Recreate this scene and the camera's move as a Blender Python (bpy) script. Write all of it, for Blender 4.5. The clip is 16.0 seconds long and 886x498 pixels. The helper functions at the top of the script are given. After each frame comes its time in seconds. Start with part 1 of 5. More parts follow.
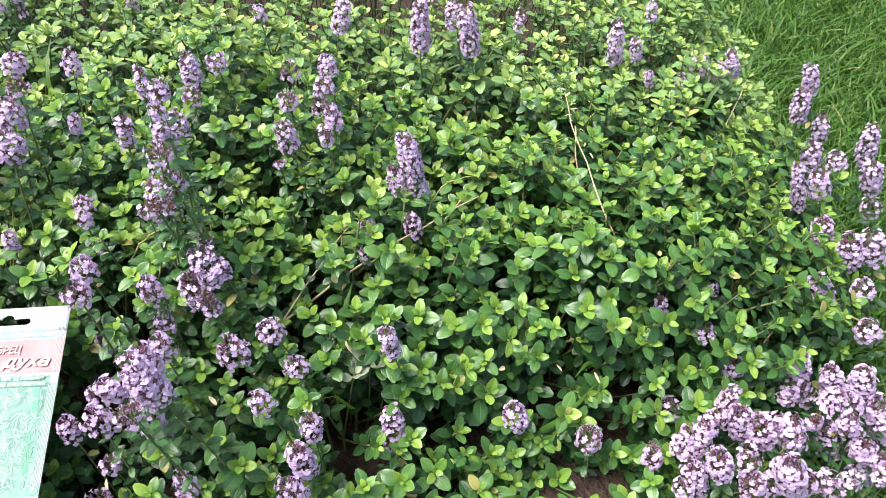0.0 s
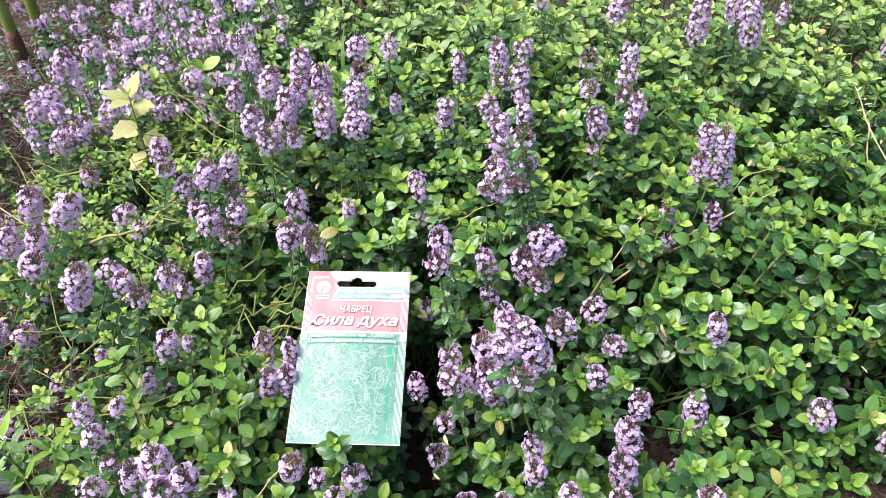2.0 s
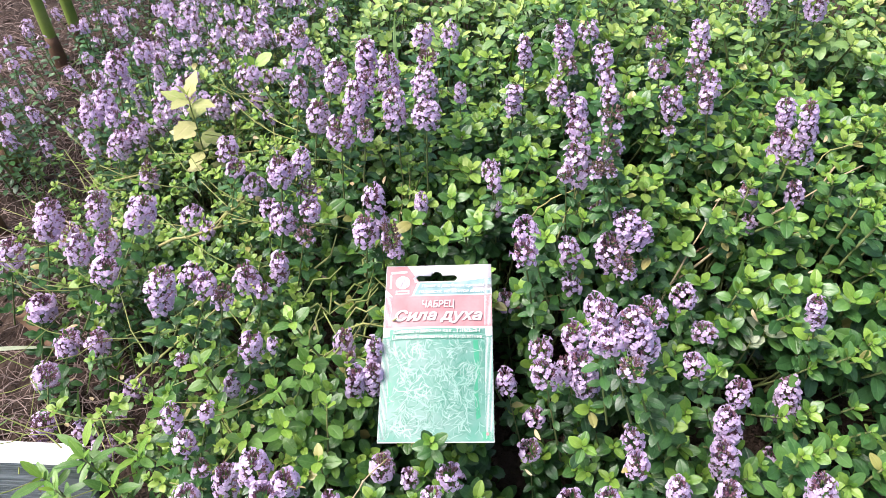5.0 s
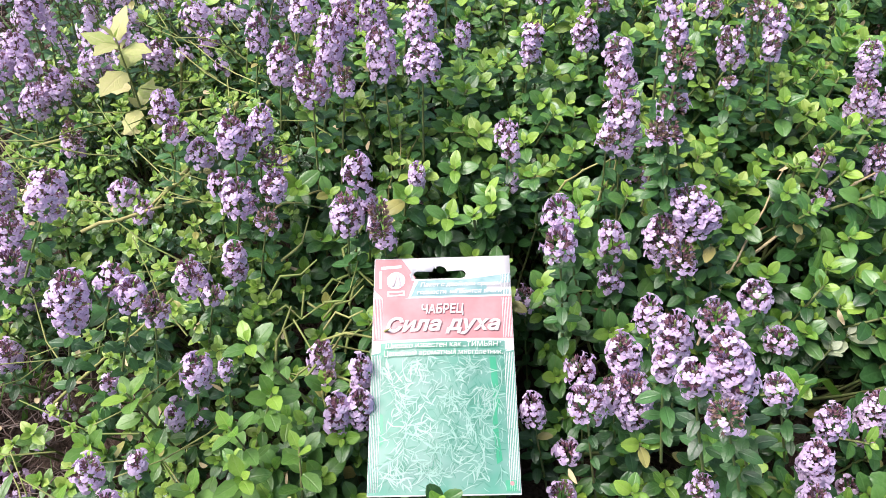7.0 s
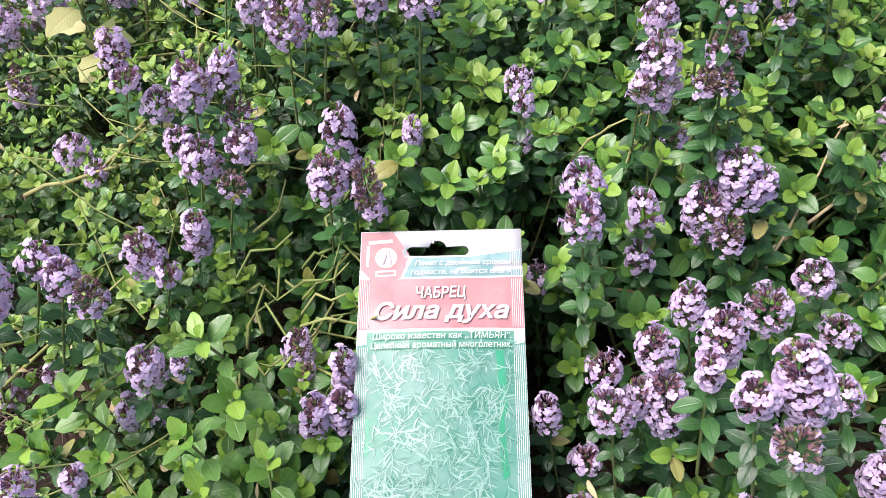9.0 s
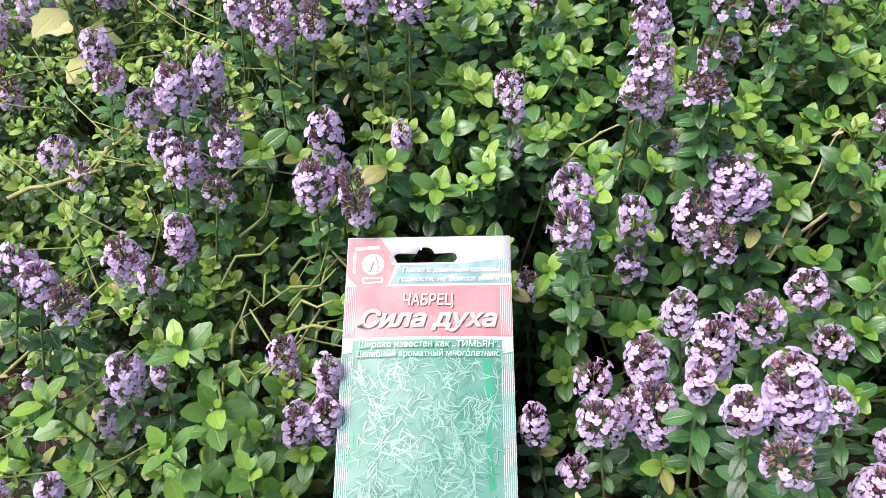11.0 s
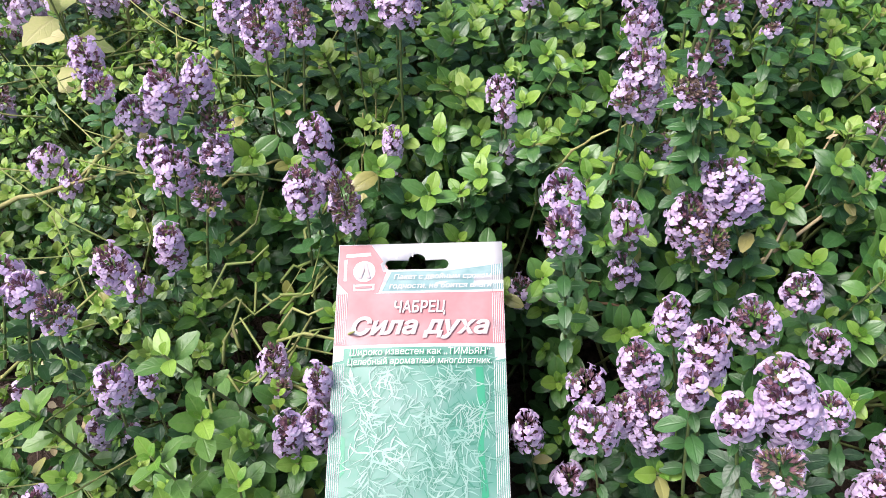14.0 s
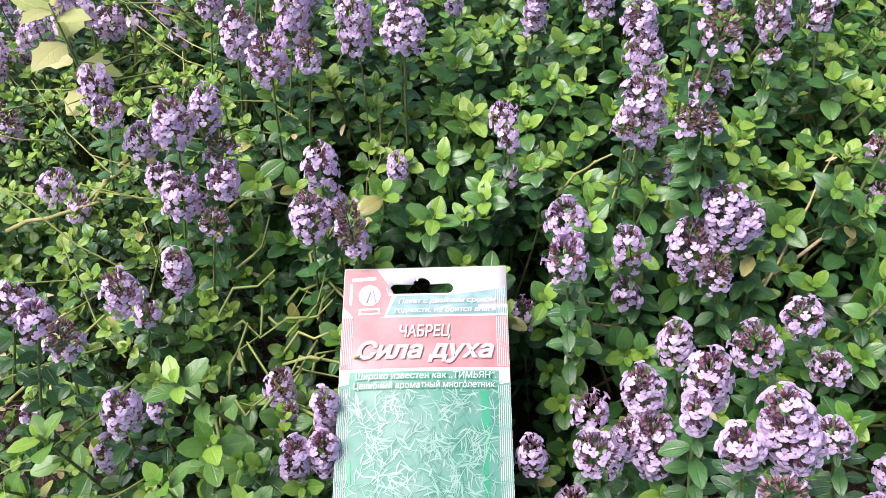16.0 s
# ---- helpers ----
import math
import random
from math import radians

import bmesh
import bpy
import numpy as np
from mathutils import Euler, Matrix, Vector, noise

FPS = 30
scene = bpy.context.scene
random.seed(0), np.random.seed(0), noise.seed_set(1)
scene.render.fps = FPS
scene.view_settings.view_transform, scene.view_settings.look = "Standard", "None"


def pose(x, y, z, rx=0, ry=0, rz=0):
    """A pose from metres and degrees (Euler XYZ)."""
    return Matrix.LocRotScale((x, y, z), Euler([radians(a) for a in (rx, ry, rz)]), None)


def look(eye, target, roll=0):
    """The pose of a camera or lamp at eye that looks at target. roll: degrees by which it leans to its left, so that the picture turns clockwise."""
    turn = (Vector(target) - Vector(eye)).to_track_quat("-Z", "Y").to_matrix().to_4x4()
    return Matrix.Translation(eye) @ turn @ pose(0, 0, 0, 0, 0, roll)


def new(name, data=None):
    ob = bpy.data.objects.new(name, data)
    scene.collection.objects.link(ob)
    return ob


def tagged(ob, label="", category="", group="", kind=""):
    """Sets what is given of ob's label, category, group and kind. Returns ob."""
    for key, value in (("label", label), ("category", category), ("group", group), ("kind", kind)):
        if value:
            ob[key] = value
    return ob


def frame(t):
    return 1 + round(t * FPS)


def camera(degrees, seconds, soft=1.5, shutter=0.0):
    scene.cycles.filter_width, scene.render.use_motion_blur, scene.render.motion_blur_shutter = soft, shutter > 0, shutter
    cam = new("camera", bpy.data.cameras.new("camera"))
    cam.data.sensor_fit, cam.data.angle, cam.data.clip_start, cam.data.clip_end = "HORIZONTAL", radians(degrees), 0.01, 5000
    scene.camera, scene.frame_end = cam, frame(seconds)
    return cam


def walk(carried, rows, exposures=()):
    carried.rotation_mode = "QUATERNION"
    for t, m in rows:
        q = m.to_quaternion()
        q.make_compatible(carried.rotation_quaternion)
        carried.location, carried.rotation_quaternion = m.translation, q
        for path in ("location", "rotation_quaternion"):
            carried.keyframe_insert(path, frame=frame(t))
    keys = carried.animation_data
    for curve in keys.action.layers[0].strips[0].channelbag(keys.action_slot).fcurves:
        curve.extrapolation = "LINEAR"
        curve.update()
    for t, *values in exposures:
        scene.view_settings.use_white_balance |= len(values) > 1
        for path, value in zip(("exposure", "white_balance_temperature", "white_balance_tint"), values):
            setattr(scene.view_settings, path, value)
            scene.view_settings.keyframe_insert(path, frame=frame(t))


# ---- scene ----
from mathutils.geometry import delaunay_2d_cdt

cam = camera(62.1, 16.0, soft=0.55)
PATH = [
    (0, (0.231, -0.328, 0.535), (0.514, 1.146, -0.787), 7.8),
    (0.5, (0.188, -0.326, 0.525), (0.457, 1.143, -0.805), 8.0),
    (1, (0.137, -0.327, 0.528), (0.304, 1.142, -0.819), 7.1),
    (1.5, (0.099, -0.329, 0.534), (0.133, 1.128, -0.835), 3.9),
    (2, (0.072, -0.343, 0.53), (0.044, 1.122, -0.831), 3.2),
    (2.5, (0.046, -0.343, 0.53), (-0.005, 1.099, -0.856), 1.5),
    (3, (0.026, -0.346, 0.529), (-0.075, 1.091, -0.858), -0.2),
    (3.2, (0.02, -0.342, 0.534), (-0.097, 1.083, -0.864), -0.2),
    (5.3, (0.024, -0.332, 0.51), (-0.027, 1.118, -0.866), 0.5),
    (5.5, (0.025, -0.322, 0.503), (-0.006, 1.108, -0.895), 1.1),
    (6, (0.014, -0.298, 0.485), (0.017, 1.129, -0.916), 1.1),
    (6.5, (0.004, -0.264, 0.459), (0.009, 1.122, -0.983), 1.3),
    (7, (0.0, -0.232, 0.444), (0.004, 1.138, -1.013), 1.6),
    (7.5, (-0.004, -0.209, 0.429), (-0.003, 1.123, -1.063), 2.3),
    (8, (-0.003, -0.196, 0.418), (-0.011, 1.109, -1.097), 1.9),
    (8.5, (0.001, -0.184, 0.411), (-0.009, 1.107, -1.117), 1.7),
    (9, (0.004, -0.178, 0.401), (-0.008, 1.093, -1.142), 1.4),
    (9.5, (0.006, -0.175, 0.399), (0.004, 1.093, -1.148), 1.8),
    (12, (0.009, -0.172, 0.397), (-0.001, 1.114, -1.135), 2.0),
    (12.5, (0.009, -0.171, 0.398), (-0.006, 1.111, -1.137), 1.7),
    (13, (0.012, -0.171, 0.397), (0.003, 1.115, -1.135), 1.5),
    (13.5, (0.013, -0.17, 0.399), (-0.001, 1.116, -1.134), 1.2),
    (14, (0.013, -0.171, 0.396), (0.005, 1.12, -1.131), 1.5),
    (14.5, (0.012, -0.171, 0.397), (0.008, 1.12, -1.13), 1.6),
    (15, (0.012, -0.167, 0.404), (0.0, 1.14, -1.109), 1.3),
    (15.5, (0.01, -0.168, 0.404), (-0.001, 1.144, -1.105), 1.5),
    (16, (0.011, -0.169, 0.403), (0.0, 1.146, -1.103), 1.3),
]
EXPOSURES = [(0.0, 0.82, 6350, 16), (3.0, 0.76, 6300, 20), (5.5, 0.78, 6300, 20), (7.0, 0.7, 6300, 19), (9.0, 0.6, 6250, 19), (16.0, 0.58, 6250, 19)]
walk(cam, [(t, look(eye, target, roll)) for t, eye, target, roll in PATH], EXPOSURES)

# ---- light: bright overcast sky with a soft, veiled sun ----
SUN_EL, SUN_AZ = radians(60), radians(262)
sky = bpy.data.worlds.new("sky")
scene.world = sky
sky.use_nodes = True
nt = sky.node_tree
bgn = nt.nodes["Background"]
sk = nt.nodes.new("ShaderNodeTexSky")
sk.sky_type, sk.sun_disc = "NISHITA", False
sk.sun_elevation, sk.sun_rotation = SUN_EL, SUN_AZ
sk.air_density, sk.dust_density, sk.ozone_density = 1.0, 3.5, 1.0
nt.links.new(sk.outputs[0], bgn.inputs[0])
bgn.inputs[1].default_value = 0.13
sun = new("sun", bpy.data.lights.new("sun", "SUN"))
sun.data.energy, sun.data.angle, sun.data.color = 3.9, radians(38), (1.0, 0.95, 0.88)
sun_dir = Vector((math.sin(SUN_AZ) * math.cos(SUN_EL), math.cos(SUN_AZ) * math.cos(SUN_EL), math.sin(SUN_EL)))
sun.rotation_euler = sun_dir.to_track_quat("Z", "Y").to_euler()
sun.location = sun_dir * 5


# ---- materials ----
class Nodes:
    """Short-hand for a node material."""

    def __init__(self, name):
        self.mat = bpy.data.materials.new(name)
        self.mat.use_nodes = True
        self.nt = self.mat.node_tree
        self.p = self.nt.nodes["Principled BSDF"]
        self.out = self.nt.nodes["Material Output"]

    def add(self, kind, ins=None, **props):
        n = self.nt.nodes.new(kind)
        for k, v in props.items():
            setattr(n, k, v)
        for k, v in (ins or {}).items():
            self.put(n.inputs[k], v)
        return n

    def put(self, socket, v):
        if isinstance(v, bpy.types.NodeSocket):
            self.nt.links.new(v, socket)
        elif isinstance(v, tuple) and len(v) == 3 and socket.type == "RGBA":
            socket.default_value = (*v, 1)
        else:
            socket.default_value = v

    def math(self, op, a, b=0.0):
        n = self.add("ShaderNodeMath", operation=op)
        self.put(n.inputs[0], a)
        self.put(n.inputs[1], b)
        return n.outputs[0]

    def mix(self, f, a, b, blend="MIX"):
        n = self.add("ShaderNodeMix", data_type="RGBA", blend_type=blend)
        self.put(n.inputs[0], f)
        self.put(n.inputs[6], a)
        self.put(n.inputs[7], b)
        return n.outputs[2]

    def noise(self, scale, detail=3.0, rough=0.55, vec=None):
        n = self.add("ShaderNodeTexNoise", {"Scale": scale, "Detail": detail, "Roughness": rough})
        if vec is None:
            vec = self.add("ShaderNodeNewGeometry").outputs["Position"]
        self.put(n.inputs["Vector"], vec)
        return n.outputs["Fac"]

    def ramp(self, fac, lo, hi):
        return self.add("ShaderNodeMapRange", {0: fac, 1: lo, 2: hi}).outputs[0]

    def rand(self):
        """A number of its own for each leaf, whether it is an object or an island of a joined mesh."""
        a = self.add("ShaderNodeObjectInfo").outputs["Random"]
        b = self.add("ShaderNodeNewGeometry").outputs["Random Per Island"]
        return self.math("FRACT", self.math("ADD", a, b))

    def bump(self, h, strength=0.4, dist=0.0005):
        n = self.add("ShaderNodeBump", {"Strength": strength, "Distance": dist, "Height": h})
        self.put(self.p.inputs["Normal"], n.outputs[0])

    def base(self, c, rough=0.5, spec=0.5):
        self.put(self.p.inputs["Base Color"], c)
        self.put(self.p.inputs["Roughness"], rough)
        self.put(self.p.inputs["Specular IOR Level"], spec)
        return self

    def thin(self, c, share):
        """Lets part of the light through, as a leaf or petal does."""
        tr = self.add("ShaderNodeBsdfTranslucent")
        self.put(tr.inputs[0], c)
        mx = self.add("ShaderNodeMixShader")
        mx.inputs[0].default_value = share
        self.nt.links.new(self.p.outputs[0], mx.inputs[1])
        self.nt.links.new(tr.outputs[0], mx.inputs[2])
        self.nt.links.new(mx.outputs[0], self.out.inputs[0])
        return self.mat


def leaf_material(name, dark, light, edge, rough=0.36, spec=0.5, share=0.25):
    n = Nodes(name)
    r = n.rand()
    uv = n.add("ShaderNodeUVMap").outputs[0]
    sep = n.add("ShaderNodeSeparateXYZ", {0: uv})
    across = n.math("ABSOLUTE", n.math("SUBTRACT", sep.outputs[0], 0.5))
    along = sep.outputs[1]
    rib = n.math("SUBTRACT", 1.0, n.ramp(across, 0.0, 0.07))
    vein = n.math("SINE", n.math("MULTIPLY", n.math("SUBTRACT", along, n.math("MULTIPLY", n.math("POWER", across, 0.7), 0.75)), 34.0))
    vein = n.ramp(vein, 0.55, 1.0)
    c = n.mix(n.ramp(r, 0.05, 0.95), dark, light)
    c = n.mix(n.math("MULTIPLY", n.ramp(n.noise(420, 2), 0.4, 0.75), 0.35), c, edge)
    c = n.mix(n.math("MULTIPLY", rib, 0.35), c, edge)
    worn = n.math("GREATER_THAN", n.math("FRACT", n.math("MULTIPLY", r, 37.0)), 0.992)
    c = n.mix(n.math("MULTIPLY", worn, 0.7), c, (0.42, 0.36, 0.12))
    c = n.mix(n.math("MULTIPLY", vein, 0.07), c, edge)
    n.base(c, rough, spec)
    n.put(n.p.inputs["Roughness"], n.math("ADD", n.math("MULTIPLY", n.noise(300, 2), 0.2), rough - 0.1))
    n.bump(n.math("SUBTRACT", n.noise(420, 2), n.math("ADD", n.math("MULTIPLY", rib, 1.3), n.math("MULTIPLY", vein, 0.35))), 0.42, 0.0003)
    return n.thin(n.mix(0.5, c, (0.25, 0.5, 0.02)), share)


def petal_material(name, a, b, rough=0.6, share=0.3, scale=900):
    n = Nodes(name)
    r = n.rand()
    c = n.mix(r, a, b)
    c = n.mix(n.math("MULTIPLY", n.ramp(n.noise(scale, 2), 0.35, 0.75), 0.3), c, b)
    n.base(c, rough, 0.3)
    return n.thin(c, share)


def plain_material(name, a, b, scale, rough=0.8, spec=0.3, bump=0.4, dist=0.001, fine=6.0):
    n = Nodes(name)
    f = n.noise(scale, 5)
    g = n.noise(scale * fine, 3)
    c = n.mix(n.ramp(f, 0.3, 0.7), a, b)
    c = n.mix(n.math("MULTIPLY", n.ramp(g, 0.35, 0.75), 0.5), c, a)
    n.base(c, rough, spec)
    n.bump(n.math("ADD", f, g), bump, dist)
    return n.mat


def straw_material(name, a, b, c3):
    n = Nodes(name)
    c = n.mix(n.rand(), a, b)
    c = n.mix(n.math("MULTIPLY", n.ramp(n.noise(160, 3), 0.4, 0.7), 0.6), c, c3)
    n.base(c, 0.7, 0.3)
    n.bump(n.noise(900, 2), 0.3, 0.0004)
    return n.mat


M_LEAF = leaf_material("leaf_mature", (0.01, 0.044, 0.012), (0.042, 0.13, 0.03), (0.075, 0.175, 0.06), 0.35, 0.5, 0.1)
M_YOUNG = leaf_material("leaf_young", (0.085, 0.23, 0.024), (0.24, 0.4, 0.05), (0.3, 0.43, 0.11), 0.38, 0.5, 0.18)
M_MID = leaf_material("leaf_half_grown", (0.035, 0.12, 0.022), (0.1, 0.235, 0.048), (0.15, 0.27, 0.09), 0.33, 0.55, 0.12)
# far leaves, paler: the bright haze of distance is put into their colour
M_FARLEAF = leaf_material("leaf_far_hazed", (0.06, 0.16, 0.035), (0.2, 0.35, 0.1), (0.28, 0.39, 0.17), 0.42, 0.5, 0.18)
M_FARYOUNG = leaf_material("leaf_far_hazed_young", (0.2, 0.35, 0.055), (0.36, 0.49, 0.11), (0.46, 0.54, 0.22), 0.42, 0.45, 0.2)
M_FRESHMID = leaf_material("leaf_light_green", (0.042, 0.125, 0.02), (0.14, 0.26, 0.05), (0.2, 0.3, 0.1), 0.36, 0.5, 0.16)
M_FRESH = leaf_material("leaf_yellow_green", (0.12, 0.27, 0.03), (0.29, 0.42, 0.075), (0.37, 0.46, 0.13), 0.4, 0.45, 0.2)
M_WEED = leaf_material("leaf_broad", (0.042, 0.13, 0.022), (0.115, 0.25, 0.045), (0.18, 0.3, 0.09), 0.36, 0.5, 0.2)
M_YELLOW = leaf_material("leaf_yellow", (0.34, 0.42, 0.12), (0.58, 0.54, 0.25), (0.62, 0.54, 0.3), 0.5, 0.4, 0.3)
M_PALE = leaf_material("leaf_pale", (0.28, 0.36, 0.2), (0.5, 0.55, 0.38), (0.55, 0.6, 0.45), 0.5, 0.4, 0.2)
M_GRASS = leaf_material("grass_blade", (0.027, 0.088, 0.008), (0.082, 0.195, 0.021), (0.11, 0.22, 0.045), 0.45, 0.4, 0.22)
M_STEM = straw_material("stem", (0.11, 0.18, 0.05), (0.17, 0.21, 0.07), (0.13, 0.1, 0.05))
M_STRAW = straw_material("dry_straw", (0.45, 0.36, 0.2), (0.62, 0.54, 0.32), (0.3, 0.2, 0.11))
M_LITTER = straw_material("dead_grass", (0.17, 0.115, 0.095), (0.36, 0.285, 0.24), (0.1, 0.066, 0.055))
M_DRYSTEM = straw_material("pale_stem", (0.24, 0.27, 0.08), (0.4, 0.38, 0.15), (0.2, 0.17, 0.06))
M_PETAL = petal_material("petal_lilac", (0.65, 0.47, 0.7), (0.85, 0.71, 0.89), share=0.4)
M_TRAIL = straw_material("trailing_stem", (0.17, 0.25, 0.06), (0.33, 0.36, 0.12), (0.2, 0.16, 0.07))
M_CALYX = petal_material("calyx", (0.2, 0.085, 0.14), (0.34, 0.19, 0.21), 0.65, 0.3)
M_OLDCALYX = petal_material("calyx_faded", (0.15, 0.10, 0.085), (0.27, 0.19, 0.14), 0.7, 0.15)
M_SOIL = plain_material("soil", (0.025, 0.018, 0.014), (0.075, 0.052, 0.038), 14, 0.95, 0.2, 0.9, 0.01, 9)
n = Nodes("garden_ground")
pos = n.add("ShaderNodeNewGeometry").outputs["Position"]
xyz = n.add("ShaderNodeSeparateXYZ", {0: pos})
wob = n.math("MULTIPLY", n.math("SUBTRACT", n.noise(5, 3), 0.5), 0.25)
east = n.ramp(n.math("ADD", n.math("SUBTRACT", xyz.outputs[0], n.math("MULTIPLY", xyz.outputs[1], 0.2)), wob), 0.62, 0.72)
west = n.ramp(n.math("ADD", n.math("MULTIPLY", xyz.outputs[0], -1.0), wob), 1.3, 1.5)
north = n.ramp(n.math("ADD", xyz.outputs[1], wob), 1.0, 1.2)
south = n.ramp(n.math("ADD", n.math("MULTIPLY", xyz.outputs[1], -1.0), wob), 0.04, 0.12)
turf = n.math("MAXIMUM", n.math("MAXIMUM", east, west), n.math("MAXIMUM", north, south))
f, g = n.noise(14, 5), n.noise(130, 3)
earth = n.mix(n.ramp(f, 0.3, 0.7), (0.025, 0.018, 0.014), (0.075, 0.052, 0.038))
green = n.mix(n.ramp(g, 0.3, 0.7), (0.011, 0.034, 0.005), (0.034, 0.088, 0.011))
green = n.mix(n.math("MULTIPLY", n.ramp(n.noise(2.5, 3), 0.45, 0.7), 0.5), green, (0.038, 0.074, 0.016))
n.base(n.mix(turf, earth, green), 0.95, 0.2)
n.bump(n.math("ADD", f, g), 0.9, 0.01)
M_GROUND = n.mat
M_STALK = plain_material("stalk_green", (0.16, 0.26, 0.04), (0.27, 0.34, 0.08), 25, 0.4, 0.5, 0.2, 0.0008)
M_HUSK = plain_material("stalk_husk", (0.1, 0.06, 0.035), (0.2, 0.12, 0.065), 40, 0.7, 0.3, 0.5, 0.001)
M_BRANCH = plain_material("woody_brown", (0.1, 0.06, 0.035), (0.22, 0.14, 0.08), 60, 0.85, 0.2, 0.6, 0.001)


# ---- mesh helpers ----
class Shape:
    """Vertices, faces, a coordinate pair for each vertex and a slot for each face, gathered and then made into a mesh."""

    def __init__(self):
        self.v, self.f, self.uv, self.m = [], [], [], []

    def add(self, v, f, uv, slot=0, mat=None):
        k = len(self.v)
        self.v += [mat @ Vector(p) for p in v] if mat else [Vector(p) for p in v]
        self.uv += uv
        self.f += [tuple(i + k for i in q) for q in f]
        self.m += [slot] * len(f)
        return self

    def join(self, other, mat, slot=None):
        return self.add(other.v, other.f, other.uv, 0, mat).slots(other, slot)

    def slots(self, other, slot):
        self.m[len(self.m) - len(other.f):] = other.m if slot is None else [slot] * len(other.f)
        return self

    def mesh(self, name, mats, smooth=True):
        me = bpy.data.meshes.new(name)
        me.from_pydata([tuple(p) for p in self.v], [], self.f)
        finish(me, np.array(self.uv, dtype=np.float32), np.array(self.m, dtype=np.int32), mats, smooth)
        return me

    def arrays(self):
        """Flat arrays for scattering many copies into one mesh."""
        return (np.array([tuple(p) for p in self.v], dtype=np.float32), self.f, np.array(self.uv, dtype=np.float32), np.array(self.m, dtype=np.int32))


def finish(me, uv, slots, mats, smooth=True):
    for m in mats:
        me.materials.append(m)
    loops = np.empty(len(me.loops), dtype=np.int32)
    me.loops.foreach_get("vertex_index", loops)
    layer = me.uv_layers.new(name="UVMap")
    layer.data.foreach_set("uv", uv[loops].ravel())
    me.polygons.foreach_set("material_index", slots)
    me.polygons.foreach_set("use_smooth", np.full(len(me.polygons), smooth))
    me.update()


def scatter(name, shapes, picks, mats):
    """One mesh out of many placed copies of shapes; picks: (index of the shape, matrix)."""
    arrs = [s.arrays() for s in shapes]
    vs, uvs, ms, faces, k = [], [], [], [], 0
    for i, m in picks:
        v, f, uv, sl = arrs[i]
        a = np.array(m, dtype=np.float32)
        vs.append(v @ a[:3, :3].T + a[:3, 3])
        uvs.append(uv)
        ms.append(sl)
        faces += [tuple(j + k for j in q) for q in f]
        k += len(v)
    me = bpy.data.meshes.new(name)
    me.from_pydata(np.concatenate(vs), [], faces)
    finish(me, np.concatenate(uvs), np.concatenate(ms), mats)
    return me


def bm_shape(bm):
    s = Shape()
    bm.verts.index_update()
    s.add([v.co.copy() for v in bm.verts], [tuple(v.index for v in f.verts) for f in bm.faces], [(0.5, 0.5)] * len(bm.verts))
    return s


def tube(points, radii, sides=5, slot=0, shape=None):
    """A round stem along points."""
    s = shape or Shape()
    pts = [Vector(p) for p in points]
    v, uv, f = [], [], []
    for i, p in enumerate(pts):
        d = (pts[min(i + 1, len(pts) - 1)] - pts[max(i - 1, 0)]).normalized()
        q = d.to_track_quat("Z", "Y")
        for k in range(sides):
            a = 2 * math.pi * k / sides
            v.append(p + q @ Vector((math.cos(a), math.sin(a), 0)) * radii[i])
            uv.append((k / sides, i / len(pts)))
    for i in range(len(pts) - 1):
        for k in range(sides):
            a, b = i * sides + k, i * sides + (k + 1) % sides
            f.append((a, b, b + sides, a + sides))
    f.append(tuple(range((len(pts) - 1) * sides, len(pts) * sides)))
    return s.add(v, f, uv, slot)


def leaf(length, width, fold=0.18, droop=0.25, steps=5, tip=0.0, slot=0, teeth=0.0):
    """A leaf along +x, its face up, from a short stalk at the origin."""
    prof = {5: ((0, 0.1), (0.2, 0.6), (0.5, 1.0), (0.81, 0.8), (1, 0.2)),
            6: ((0, 0.12), (0.14, 0.55), (0.38, 0.95), (0.64, 1.0), (0.87, 0.72), (1, 0.24)),
            4: ((0, 0.12), (0.36, 0.95), (0.8, 0.88), (1, 0.32)),
            9: ((0, 0.06), (0.08, 0.3), (0.2, 0.7), (0.34, 0.95), (0.5, 1.0), (0.65, 0.9), (0.8, 0.66), (0.92, 0.35), (1, 0.04))}[steps]
    cols = (-1, -0.5, 0, 0.5, 1) if steps == 6 else (-1, 0, 1)
    v, uv, f = [], [], []
    for i, (u, w) in enumerate(prof):
        w = w * (1 - tip * u * 0.5) * (1 + (teeth if i % 2 else -teeth))
        x = 0.1 * length + u * length * 0.9
        z = -droop * length * u * u
        for k in cols:
            rise = abs(k) * fold + (0.16 * math.sin(math.pi * abs(k)) if len(cols) > 3 else 0.0)
            v.append((x - (0.05 * length * abs(k) if 0 < u < 1 else 0), k * w * width / 2, z + rise * w * width / 2))
            uv.append((0.5 + k / 2, u))
    n, c = len(prof), len(cols)
    for i in range(n - 1):
        for k in range(c - 1):
            a = i * c + k
            f.append((a, a + c, a + c + 1, a + 1))
    return Shape().add(v, f, uv, slot)


def turn(yaw, up, roll=0.0):
    """Turns +x to a heading, raised by an angle (radians)."""
    return Matrix.Rotation(yaw, 4, "Z") @ Matrix.Rotation(-up, 4, "Y") @ Matrix.Rotation(roll, 4, "X")


